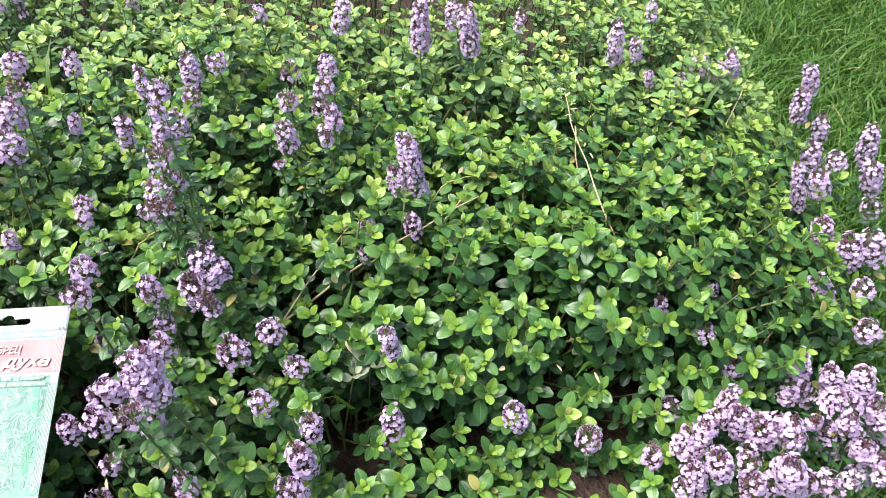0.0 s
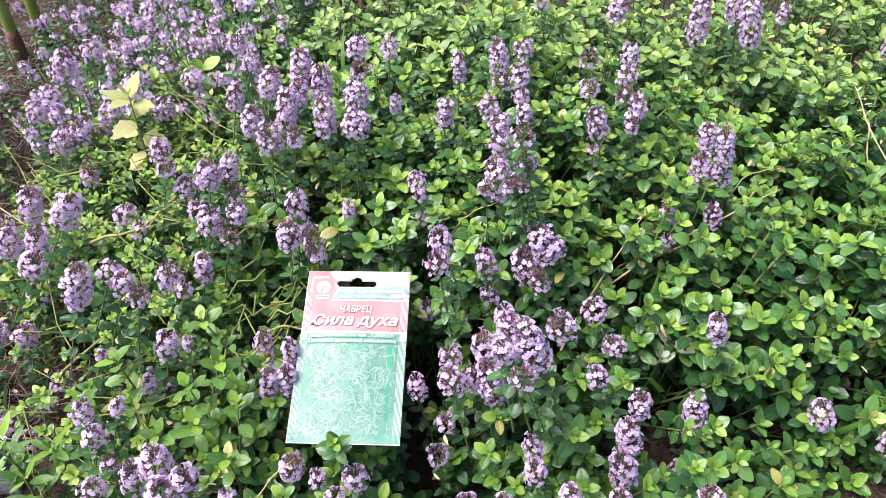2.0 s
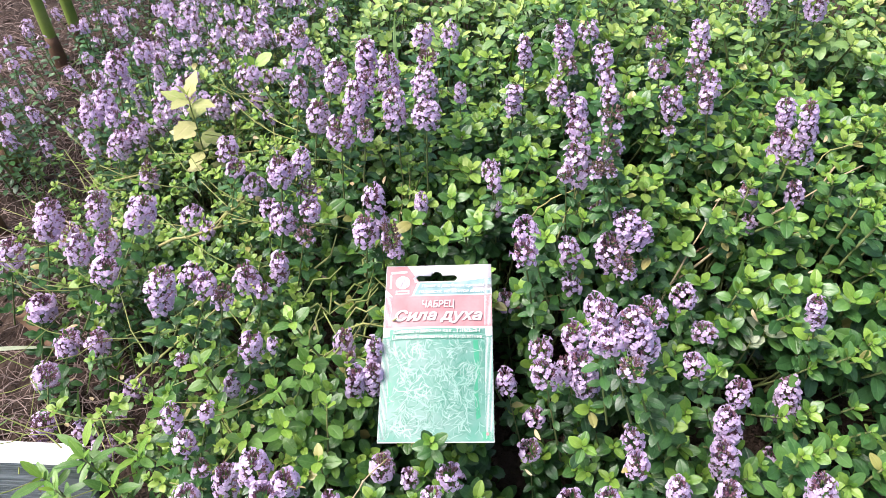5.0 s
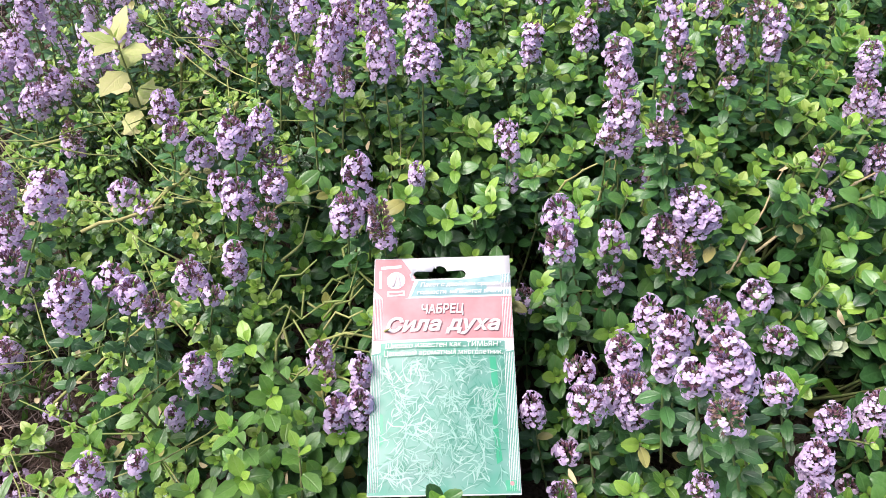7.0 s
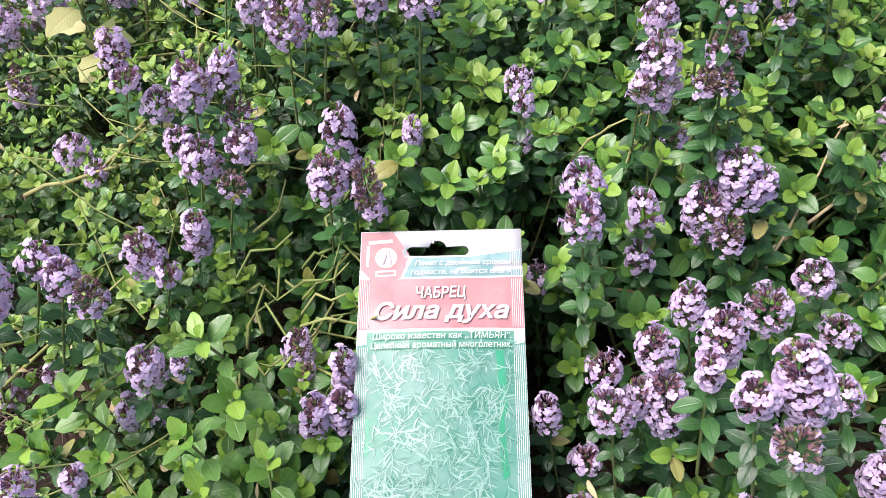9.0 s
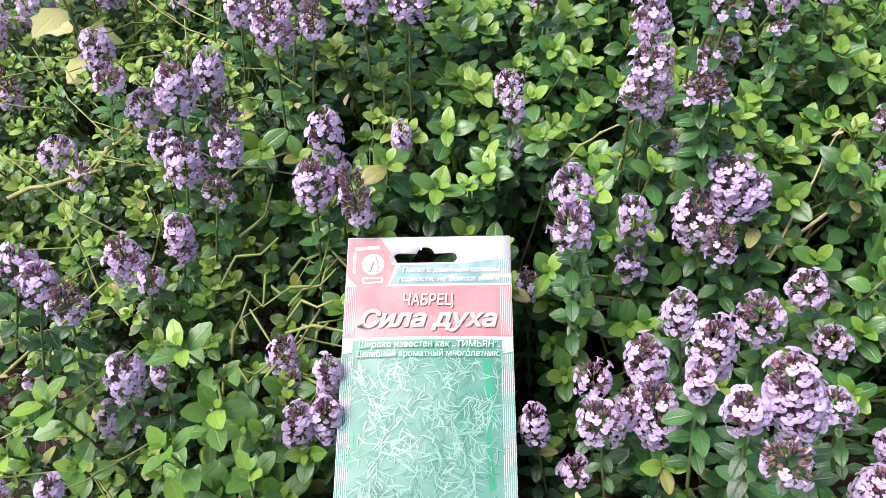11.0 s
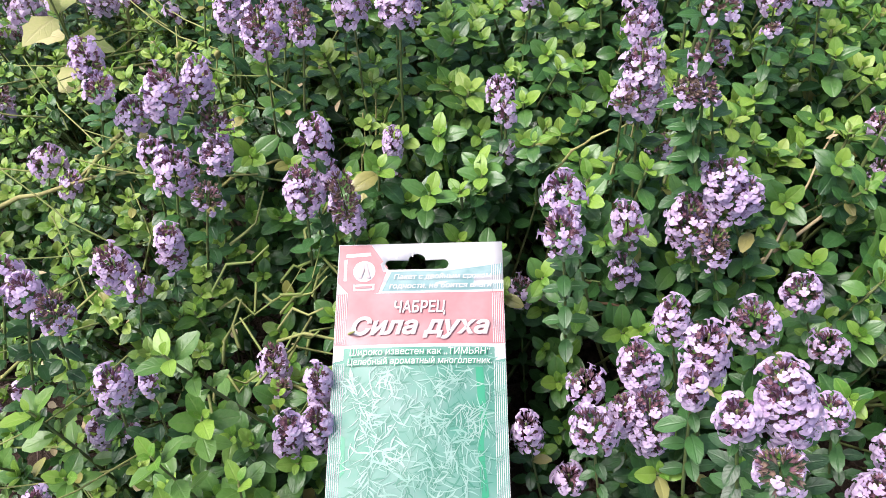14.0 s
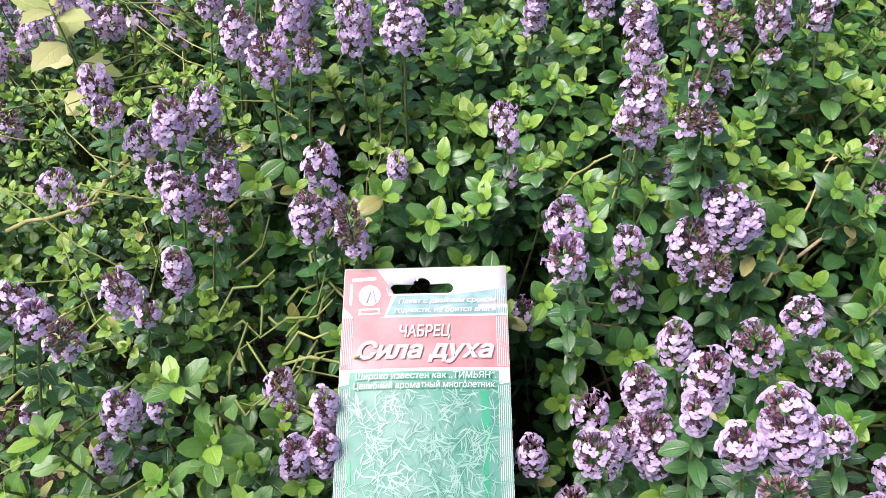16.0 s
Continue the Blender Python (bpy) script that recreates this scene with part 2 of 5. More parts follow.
def leafy_shoot(rng, steps=5, nodes=6, size=0.0125, gap=0.0095, ratio=0.61, young=2, sides=5, pieces=None, tail=0.05):
    """A leafy shoot whose tip is at the origin: leaf pairs crosswise, small bright ones on top. Slots: stem, mature, young."""
    s = Shape()
    sway = [Vector((rng.uniform(-1, 1) * 0.004, rng.uniform(-1, 1) * 0.004, 0)) for _ in range(3)]

    def at(d):
        t = d / (nodes * gap + tail)
        return sway[0] * t + sway[1] * t * t * 3 + Vector((0, 0, -d))

    pts = [at((nodes * gap + tail) * k / 5) for k in range(5, -1, -1)]
    tube(pts, [0.0011, 0.0011, 0.001, 0.0009, 0.0008, 0.0006], sides, 0, s)
    yaw = rng.uniform(0, 3.14)
    for k in range(nodes):
        d = 0.0003 + gap * 0.8 * (0.3 * k if k < 3 else 0.6 + (k - 2) * 1.1)
        t = k / (nodes - 1)
        big = size * (0.46, 0.84, 1.03, 1.04)[min(k, 3)] * (1 - 0.22 * max(0, t - 0.6) / 0.4)
        up = radians((62, 42, 30, 20)[min(k, 3)]) - max(0, t - 0.5) * 0.35
        for h in (0, 1):
            ln = big * rng.uniform(0.85, 1.15)
            lf = leaf(ln, ln * ratio * rng.uniform(0.9, 1.1), rng.uniform(0.12, 0.42), rng.uniform(0.0, 0.3), steps)
            m = Matrix.Translation(at(d)) @ turn(yaw + h * math.pi + rng.uniform(-0.25, 0.25), up + rng.uniform(-0.25, 0.25), rng.uniform(-0.3, 0.3))
            slot = 2 if k < young else 3 if k == young or k == young + 1 and young and h else 1
            if pieces is not None:
                pieces.append((lf, m, slot))
            else:
                s.join(lf, m, slot)
            if 1 < k < nodes - 1 and rng.random() < 0.6:
                ln *= rng.uniform(0.35, 0.5)
                lf = leaf(ln, ln * ratio, 0.25, 0.1, 4)
                m = Matrix.Translation(at(d)) @ turn(yaw + h * math.pi + rng.uniform(0.5, 1.1), up + 0.5, 0)
                if pieces is not None:
                    pieces.append((lf, m, slot))
                else:
                    s.join(lf, m, slot)
        yaw += math.pi / 2 + rng.uniform(-0.15, 0.15)
    return s


LEAF_MATS = [M_STEM, M_LEAF, M_YOUNG, M_MID]


def floret(size=0.0035, slot=0, low=False):
    """A two-lipped thyme floret opening along +x: a tube, an upper lip and three lower lobes."""
    s = Shape()
    if not low:
        tube([(-size * 0.2, 0, 0), (size * 0.25, 0, 0), (size * 0.5, 0, 0)], [size * 0.1, size * 0.14, size * 0.22], 5, slot, s)
    for ang, ln, wd, bend in ((76, 0.7, 0.38, 0.16), (104, 0.7, 0.38, 0.16), (-24, 0.86, 0.54, 0.0), (204, 0.86, 0.54, 0.0), (-90, 1.0, 0.62, -0.1)):
        a = radians(ang)
        lobe = [(0, -0.16), (0.35, -0.3), (0.75, -0.52), (1.0, -0.24), (1.0, 0.24), (0.75, 0.52), (0.35, 0.3), (0, 0.16)]
        v, uv = [], []
        for u, w in lobe:
            r = size * (0.02 + ln * 0.64 * u)
            o = Vector((size * (0.48 + 0.2 * u - 0.22 * u * u + bend * u * u), 0, 0))
            v.append(o + Vector((0, math.cos(a), math.sin(a))) * r + Vector((0, -math.sin(a), math.cos(a))) * size * wd * w)
            uv.append((0.5 + w, u))
        s.add(v, [(0, 1, 2, 7), (7, 2, 5, 6), (2, 3, 4, 5)] if not low else [(0, 1, 2, 5), (0, 5, 6, 7), (2, 3, 4, 5)], uv, slot)
    return s


def calyx(length=0.0037, slot=0, low=False):
    """A small ribbed cup with teeth, opening along +x."""
    s = Shape()
    n = 4 if low else 5
    v, uv, f = [(0, 0, 0)], [(0.5, 0)], []
    for k in range(n):
        a = 2 * math.pi * k / n
        v.append((length * 0.6, math.cos(a) * length * 0.24, math.sin(a) * length * 0.24))
        b = a + math.pi / n
        v.append((length * 1.05, math.cos(b) * length * 0.36, math.sin(b) * length * 0.36))
        uv += [(0.5, 0.6), (0.5, 1)]
    for k in range(n):
        a, b = 1 + 2 * k, 1 + 2 * ((k + 1) % n)
        f += [(0, a, b), (a, a + 1, b)]
    return s.add(v, f, uv, slot)


def flower_head(rng, length, width, low=False, faded=False):
    """A thyme head centred on the origin: places of its calyxes and florets on whorls, with dark buds at the top."""
    cups, blooms = [], []
    rows = max(2, int(round(length / 0.0043)))
    swell = rng.uniform(0.3, 0.45)
    for k in range(rows):
        t = (k + 0.5) / rows
        h = -length / 2 + length * t
        dome = math.sqrt(max(0.12, 1 - ((t - swell) / 0.76) ** 2)) * (rng.uniform(0.84, 1.0) if rows > 3 else 1.0)
        reach = max(0.0040, (width / 2 - 0.0012) * dome)
        around = 2 * math.pi * reach
        n = max(6, int(round(around / (0.0033 if not low else 0.0046))))
        yaw0 = rng.uniform(0, 6.28)
        for j in range(n):
            yaw = yaw0 + 2 * math.pi * j / n + rng.uniform(-0.22, 0.22)
            up = radians(4 + 66 * t ** 1.7) + rng.uniform(-0.3, 0.3)
            out = reach * rng.uniform(0.76, 1.1) * math.cos(up * 0.45)
            tip = Vector((math.cos(yaw) * out, math.sin(yaw) * out, h + 0.0016 * math.sin(up) + rng.uniform(-0.0016, 0.0016)))
            face = turn(yaw + rng.uniform(-0.2, 0.2), up, rng.uniform(0, 6))
            back = Matrix.Translation(tip - face.to_3x3() @ Vector((0.0043, 0, 0)))
            cups.append((back @ face @ Matrix.Scale(rng.uniform(0.68, 0.95), 4), rng.random() < (0.8 if faded else 0.18 * (1.5 - t))))
            chance = (0.85 if t < 0.4 else 0.12) if faded else 0.85 if t < 0.74 else 0.66 if t < 0.9 else 0.3
            if rng.random() < chance:
                aim = turn(yaw + rng.uniform(-0.35, 0.35), up * 0.7 + 0.22 + rng.uniform(-0.25, 0.3), 0)
                blooms.append(Matrix.Translation(tip - aim.to_3x3() @ Vector((0.0016, 0, 0))) @ aim @ Matrix.Rotation(rng.uniform(-0.4, 0.4), 4, "X") @ Matrix.Scale(rng.uniform(0.75, 1.15), 4))
    if not blooms:
        blooms.append(Matrix.Translation((0, 0, length / 2)))
    return cups, blooms


# ---- the lie of the land ----
def smooth(a, b, x):
    t = min(1.0, max(0.0, (x - a) / (b - a)))
    return t * t * (3 - 2 * t)


def bell(x, y, cx, cy, r):
    return math.exp(-((x - cx) ** 2 + (y - cy) ** 2) / (r * r))


def ground_z(x, y):
    step = 1 - (1 - smooth(-0.045, -0.03, y)) * smooth(-1.5, -1.3, x) * (1 - smooth(0.8, 1.2, x)) * smooth(-1.4, -0.6, y)
    z = -0.105 + 0.065 * step - 0.02 * smooth(0.3, 0.8, x)
    return z + 0.006 * noise.noise(Vector((x * 9, y * 9, 0))) + 0.004 * noise.noise(Vector((x * 40, y * 40, 3)))


def canopy(x, y):
    """Height of the leafy top of the thyme."""
    z = 0.02 + 0.115 * smooth(-0.16, 0.16, y)
    z -= 0.07 * smooth(0.25, 0.4, x) * (1 - smooth(-0.02, 0.12, y))
    z -= 0.05 * bell(x, y, -0.085, 0.09, 0.05) + 0.02 * bell(x, y, 0.2, 0.09, 0.05)
    z += 0.055 * bell(x, y, 0.12, 0.33, 0.11)
    z -= 0.045 * smooth(-0.12, -0.26, x) + 0.06 * smooth(-0.26, -0.4, x)
    z -= 0.06 * smooth(0.56, 0.74, x - 0.2 * y)
    z += 0.022 * noise.noise(Vector((x * 14, y * 14, 1))) + 0.012 * noise.noise(Vector((x * 33, y * 33, 2)))
    return max(z, ground_z(x, y) + 0.012)


def packet_plane(x, y):
    return 0.1012 + 0.32 * y + 0.09 * x


def under_packet(x, y, pad=0.0):
    return abs(x - 0.0) < 0.043 + pad and -0.068 - pad < y < 0.066 + pad


# ---- ground: one sheet to the horizon ----
def ground():
    xs = sorted(set([-60, -20, -8, -4, -2.5, 2.5, 4, 8, 20, 60] + [round(-1.6 + 0.025 * k, 3) for k in range(129)]))
    ys = sorted(set([-60, -20, -8, -4, -2, 3, 5, 8, 20, 60] + [round(-0.9 + 0.02 * k, 3) for k in range(131)]))
    v = [(x, y, ground_z(x, y)) for y in ys for x in xs]
    n = len(xs)
    f = [(r * n + c, r * n + c + 1, (r + 1) * n + c + 1, (r + 1) * n + c) for r in range(len(ys) - 1) for c in range(n - 1)]
    s = Shape().add(v, f, [(p[0], p[1]) for p in v])
    return tagged(new("ground", s.mesh("ground", [M_GROUND])), "dark crumbly garden soil passing into green turf", "ground", kind="structure")


ground()


def thing(name, label, category, at, group=""):
    e = new(name)
    e.empty_display_size = 0.02
    e.location = at
    return tagged(e, label, category, group)


def part(name, me, parent, m=None, label="", kind=""):
    """A mesh under a thing or a part, placed in the world by m; parents of parts have their own matrix kept in at."""
    ob = new(name, me)
    ob.parent = parent
    if m is not None:
        ob.matrix_basis = m
    return tagged(ob, label, kind=kind)


def place(parent, m):
    """World matrix m as seen from a top-level thing that only moves."""
    return Matrix.Translation(-Vector(parent.location)) @ m


# ---- thyme ----
rng = random.Random(7)
SHOOTS = [leafy_shoot(rng, 6, rng.choice((6, 7)), rng.uniform(0.0094, 0.0116), 0.0086) for _ in range(10)]
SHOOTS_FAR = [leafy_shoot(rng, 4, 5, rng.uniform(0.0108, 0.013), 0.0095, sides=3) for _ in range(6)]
# far shoots take the leaf colours with haze mixed in
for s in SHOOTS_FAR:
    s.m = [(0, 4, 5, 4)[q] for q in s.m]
SHOOTS_LOW = [leafy_shoot(rng, 4, 4, 0.0128, 0.010, young=0, sides=3) for _ in range(4)]
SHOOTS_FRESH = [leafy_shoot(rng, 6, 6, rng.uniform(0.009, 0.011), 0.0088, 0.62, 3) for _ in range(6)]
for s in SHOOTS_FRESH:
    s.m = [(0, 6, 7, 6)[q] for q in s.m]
ALL_LEAF_MATS = LEAF_MATS + [M_FARLEAF, M_FARYOUNG, M_FRESHMID, M_FRESH]
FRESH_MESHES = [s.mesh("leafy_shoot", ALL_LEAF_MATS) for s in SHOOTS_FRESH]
SHOOT_MESHES = [s.mesh("leafy_shoot", LEAF_MATS) for s in SHOOTS]

PLANTS = {
    "near": thing("thyme_plant", "flowering lilac thyme plant with dark leaves around the seed packet", "thyme", (0.06, 0.02, -0.06), "thyme plants in the bed"),
    "left": thing("thyme_plant", "sprawling lilac-flowered thyme plant spilling over bare soil", "thyme", (-0.2, 0.1, -0.04), "thyme plants in the bed"),
    "back": thing("thyme_plant", "tall thyme plant with long stacked lilac flower spikes", "thyme", (0.0, 0.2, -0.04), "thyme plants in the bed"),
    "right": thing("thyme_plant", "dense leafy green thyme plant with few lilac flowers", "thyme", (0.4, 0.25, -0.05), "thyme plants in the bed"),
    "edge": thing("thyme_plant", "thyme plant beside the lawn covered with pale lilac flowers", "thyme", (0.62, 0.08, -0.06), "thyme plants in the bed"),
    "far": thing("thyme_plant", "low hazy thyme plant in full pale lilac bloom", "thyme", (-0.38, 0.58, -0.04), "thyme plants in the bed"),
}


def plant_of(x, y):
    if x < -0.1:
        return "far" if y > 0.36 else "left"
    if x > 0.5 and y < 0.2 - 0.3 * (x - 0.5):
        return "edge"
    if x > 0.22:
        return "right"
    return "near" if y < 0.06 else "back"


def grows(x, y):
    """How likely a shoot of thyme stands here."""
    right = 0.71 + 0.2 * y - x
    if right < 0.03 * noise.noise(Vector((x * 12, y * 12, 9))) or y < -0.17 or y > 0.84 + 0.06 * noise.noise(Vector((x * 9, 0, 4))):
        return 0.0
    p = 1.0
    if x < -0.2:
        p *= 1 - 0.85 * smooth(-0.3, -0.4, x + 0.1 * min(1.0, y * 2) - 0.02)
    if x < -0.16 and y < 0.07:
        p *= 1 - 0.82 * smooth(-0.19, -0.27, x)
    if bell(x, y, -0.01, 0.085, 0.018) > 0.4 or bell(x, y, 0.15, 0.055, 0.02) > 0.5 or bell(x, y, 0.23, 0.02, 0.025) > 0.5:
        p *= 0.15
    if bell(x, y, 0.06, -0.012, 0.022) > 0.4 or bell(x, y, 0.12, 0.06, 0.016) > 0.5 or bell(x, y, -0.055, 0.03, 0.016) > 0.5:
        p *= 0.12
    if 0.2 < x < 0.36 and -0.12 < y < 0.04:
        p *= 0.72
    if bell(x, y, -0.072, 0.042, 0.032) > 0.5:
        p *= 0.6
    if bell(x, y, -0.235, 0.222, 0.03) > 0.5:
        p *= 0.12
    if bell(x, y, 0.058, 0.03, 0.02) > 0.5 or bell(x, y, 0.062, -0.055, 0.022) > 0.45 or bell(x, y, 0.16, -0.005, 0.02) > 0.5:
        p *= 0.2
    if bell(x, y, 0.5, 0.26, 0.02) > 0.5:
        p *= 0.2
    return p


def shoot_matrix(x, y, z, scale, lean):
    nx = (canopy(x - 0.02, y) - canopy(x + 0.02, y)) / 0.04
    ny = (canopy(x, y - 0.02) - canopy(x, y + 0.02)) / 0.04
    up = Vector((nx * 0.5 + rng.uniform(-lean, lean), ny * 0.5 - 0.12 + rng.uniform(-lean, lean), 1)).normalized()
    return Matrix.Translation((x, y, z)) @ up.to_track_quat("Z", "Y").to_matrix().to_4x4() @ Matrix.Rotation(rng.uniform(0, 6.28), 4, "Z") @ Matrix.Scale(scale, 4)


def foliage():
    near, far, low = ({k: [] for k in PLANTS} for _ in range(3))
    y = -0.17
    while y < 0.9:
        step = 0.0148 if y < 0.3 else 0.018 if y < 0.5 else 0.022
        x = -0.46
        while x < 0.9:
            px, py = x + rng.uniform(-0.5, 0.5) * step, y + rng.uniform(-0.5, 0.5) * step
            x += step
            if rng.random() > grows(px, py):
                continue
            z = canopy(px, py) + rng.uniform(-0.032, 0.014)
            k, sc = plant_of(px, py), rng.uniform(0.78, 1.2)
            big = {"right": 1.36, "edge": 1.3, "back": 1.18, "near": 1.2, "left": 0.84, "far": 0.95}[k]
            if py > 0.36 and k in ("right", "back"):
                big = 1.3
            if rng.random() > big ** -1.35:
                continue
            sc *= big
            if k == "near" and px > 0.04:
                z -= 0.008
            if 0.04 < px < 0.105 and -0.11 < py < 0.06:
                if rng.random() < 0.4:
                    continue
                z -= 0.028
            if px > 0.03 and py < 0.14 and rng.random() < 0.45:
                z -= rng.uniform(0.015, 0.04)
            if under_packet(px, py, 0.012):
                z = min(z, packet_plane(px, py) - (0.014 if under_packet(px, py, 0.002) else 0.003) - rng.uniform(0, 0.012))
            m = shoot_matrix(px, py, z, sc, 0.3)
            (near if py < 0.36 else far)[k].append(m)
            if py < 0.6 and rng.random() < grows(px + step / 2, py + step / 2):
                low[k].append(shoot_matrix(px + step / 2, py + step / 2, z - rng.uniform(0.03, 0.055), sc * 1.1, 0.4))
        y += step
    for k, e in PLANTS.items():
        ms = sorted(near[k], key=lambda m: (m.translation - Vector((0.12, 0.0, 0.1))).length)
        cut = {"near": 280, "right": 200, "back": 180, "left": 200}.get(k, 60)
        for i, m in enumerate(ms[:cut]):
            if k == "near" and i % 5 == 0 and i < 160:
                hero_shoot(e, m)
            else:
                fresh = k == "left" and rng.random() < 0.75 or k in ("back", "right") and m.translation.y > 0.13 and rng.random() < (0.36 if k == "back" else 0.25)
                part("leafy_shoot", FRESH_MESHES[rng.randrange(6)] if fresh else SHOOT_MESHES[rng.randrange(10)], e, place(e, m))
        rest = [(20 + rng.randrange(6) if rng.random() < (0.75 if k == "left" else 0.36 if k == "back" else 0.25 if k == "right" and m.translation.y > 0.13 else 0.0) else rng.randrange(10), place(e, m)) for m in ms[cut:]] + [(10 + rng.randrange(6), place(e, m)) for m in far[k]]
        rest += [(16 + rng.randrange(4), place(e, m)) for m in low[k]]
        if rest:
            part("foliage", scatter("foliage", SHOOTS + SHOOTS_FAR + SHOOTS_LOW + SHOOTS_FRESH, rest, ALL_LEAF_MATS), e, label="dense small oval thyme leaves", kind="stuff")


HERO = []
for _ in range(5):
    bits = []
    st = leafy_shoot(rng, 6, 6, rng.uniform(0.0096, 0.0116), 0.0088, pieces=bits)
    HERO.append((st.mesh("stem", LEAF_MATS), [(lf.mesh("leaf", [LEAF_MATS[slot]]), m) for lf, m, slot in bits]))


def hero_shoot(e, m):
    st, bits = HERO[rng.randrange(5)]
    ob = part("leafy_shoot", st, e, place(e, m))
    for me, lm in bits:
        part("leaf", me, ob, lm)


foliage()

# flower heads: x, y, z of the middle in metres, length and width in millimetres, lean towards +x, 1 where the head is faded
HEADS_NEAR_1 = [
    (0.122, -0.054, 0.189, 36, 19, -0.38, 0), (0.117, -0.074, 0.183, 10, 17, -0.39, 1), (0.106, -0.060, 0.187, 14, 14, -0.35, 0), (0.180, -0.016, 0.114, 14, 18, -0.48, 0),
    (0.112, 0.015, 0.135, 17, 18, -0.27, 0), (0.113, -0.018, 0.158, 30, 19, -0.25, 0), (0.107, -0.030, 0.154, 15, 12, -0.26, 0), (0.157, 0.027, 0.117, 18, 23, -0.33, 0),
    (0.182, 0.043, 0.120, 15, 21, -0.41, 0), (0.200, 0.029, 0.096, 11, 19, -0.46, 0), (0.075, -0.010, 0.118, 13, 17, -0.16, 0), (0.077, -0.027, 0.113, 18, 20, -0.17, 0),
    (0.099, 0.001, 0.118, 24, 19, -0.27, 0),
]
HEADS_NEAR_2 = [
    (0.095, -0.013, 0.100, 23, 18, -0.25, 0), (0.106, -0.016, 0.099, 38, 20, -0.24, 0), (0.062, 0.050, 0.175, 12, 19, -0.21, 0), (0.061, 0.033, 0.169, 12, 19, -0.16, 0),
    (0.138, 0.056, 0.137, 20, 18, -0.32, 1), (0.052, -0.018, 0.090, 17, 16, -0.17, 0), (0.075, -0.026, 0.059, 9, 15, -0.16, 0), (-0.069, 0.016, 0.086, 21, 16, 0.11, 0),
    (-0.064, 0.005, 0.082, 8, 11, 0.10, 1), (-0.043, -0.002, 0.097, 23, 14, 0.03, 0), (-0.055, -0.023, 0.089, 29, 15, 0.13, 0), (-0.042, -0.020, 0.090, 26, 16, 0.07, 0),
    (-0.082, -0.119, 0.118, 17, 18, 0.13, 0),
]
HEADS_NEAR_3 = [
    (-0.094, -0.127, 0.114, 14, 20, 0.16, 0), (-0.054, -0.127, 0.115, 7, 12, 0.04, 0), (-0.033, -0.068, 0.053, 21, 18, 0.04, 0), (-0.013, -0.074, 0.050, 13, 13, 0.01, 0),
    (0.015, -0.082, 0.070, 11, 18, -0.06, 0), (0.004, -0.095, 0.065, 10, 16, 0.00, 0), (0.214, -0.023, 0.095, 20, 17, -0.17, 0), (0.207, -0.038, 0.078, 29, 19, -0.23, 0),
    (0.202, -0.060, 0.069, 30, 20, -0.23, 0), (0.135, -0.063, 0.093, 17, 16, -0.23, 0), (0.137, -0.077, 0.086, 15, 17, -0.22, 0), (0.160, -0.097, 0.089, 26, 16, -0.28, 0),
    (0.192, -0.098, 0.089, 20, 18, -0.32, 0),
]
HEADS_NEAR_4 = [
    (0.116, -0.103, 0.087, 10, 16, -0.16, 0), (0.092, -0.105, 0.086, 11, 18, -0.12, 0), (0.071, -0.048, 0.050, 11, 16, -0.11, 0),
]
HEADS_BACK_1 = [
    (0.098, 0.065, 0.141, 19, 18, -0.23, 0), (0.103, 0.063, 0.107, 13, 15, -0.22, 0), (0.139, 0.068, 0.162, 26, 23, -0.41, 0), (0.149, 0.065, 0.161, 14, 15, -0.36, 0),
    (0.128, 0.067, 0.140, 26, 22, -0.33, 0), (0.054, 0.071, 0.077, 13, 16, -0.11, 0), (-0.048, 0.081, 0.173, 18, 18, 0.06, 0), (-0.056, 0.076, 0.146, 23, 19, -0.00, 0),
    (-0.036, 0.070, 0.144, 31, 18, -0.05, 1), (-0.044, 0.082, 0.148, 14, 15, 0.03, 0), (-0.017, 0.124, 0.133, 16, 14, 0.02, 0), (-0.016, 0.127, 0.104, 14, 11, -0.01, 1),
    (0.038, 0.136, 0.161, 11, 16, -0.09, 0),
]
HEADS_BACK_2 = [
    (0.041, 0.124, 0.156, 7, 12, -0.10, 0), (0.045, 0.128, 0.125, 8, 11, -0.14, 0), (0.102, 0.115, 0.186, 32, 23, -0.21, 0), (0.093, 0.105, 0.183, 9, 13, -0.13, 1),
    (0.119, 0.090, 0.220, 11, 18, -0.32, 1), (0.109, 0.073, 0.213, 9, 14, -0.29, 1), (0.125, 0.129, 0.135, 9, 15, -0.26, 1), (-0.066, 0.207, 0.218, 28, 19, 0.15, 0),
    (-0.065, 0.184, 0.206, 21, 19, 0.15, 0), (-0.047, 0.194, 0.211, 29, 20, -0.01, 0), (-0.040, 0.167, 0.197, 31, 20, -0.04, 0), (-0.021, 0.227, 0.228, 15, 19, 0.14, 0),
    (-0.016, 0.209, 0.219, 11, 19, 0.02, 1),
]
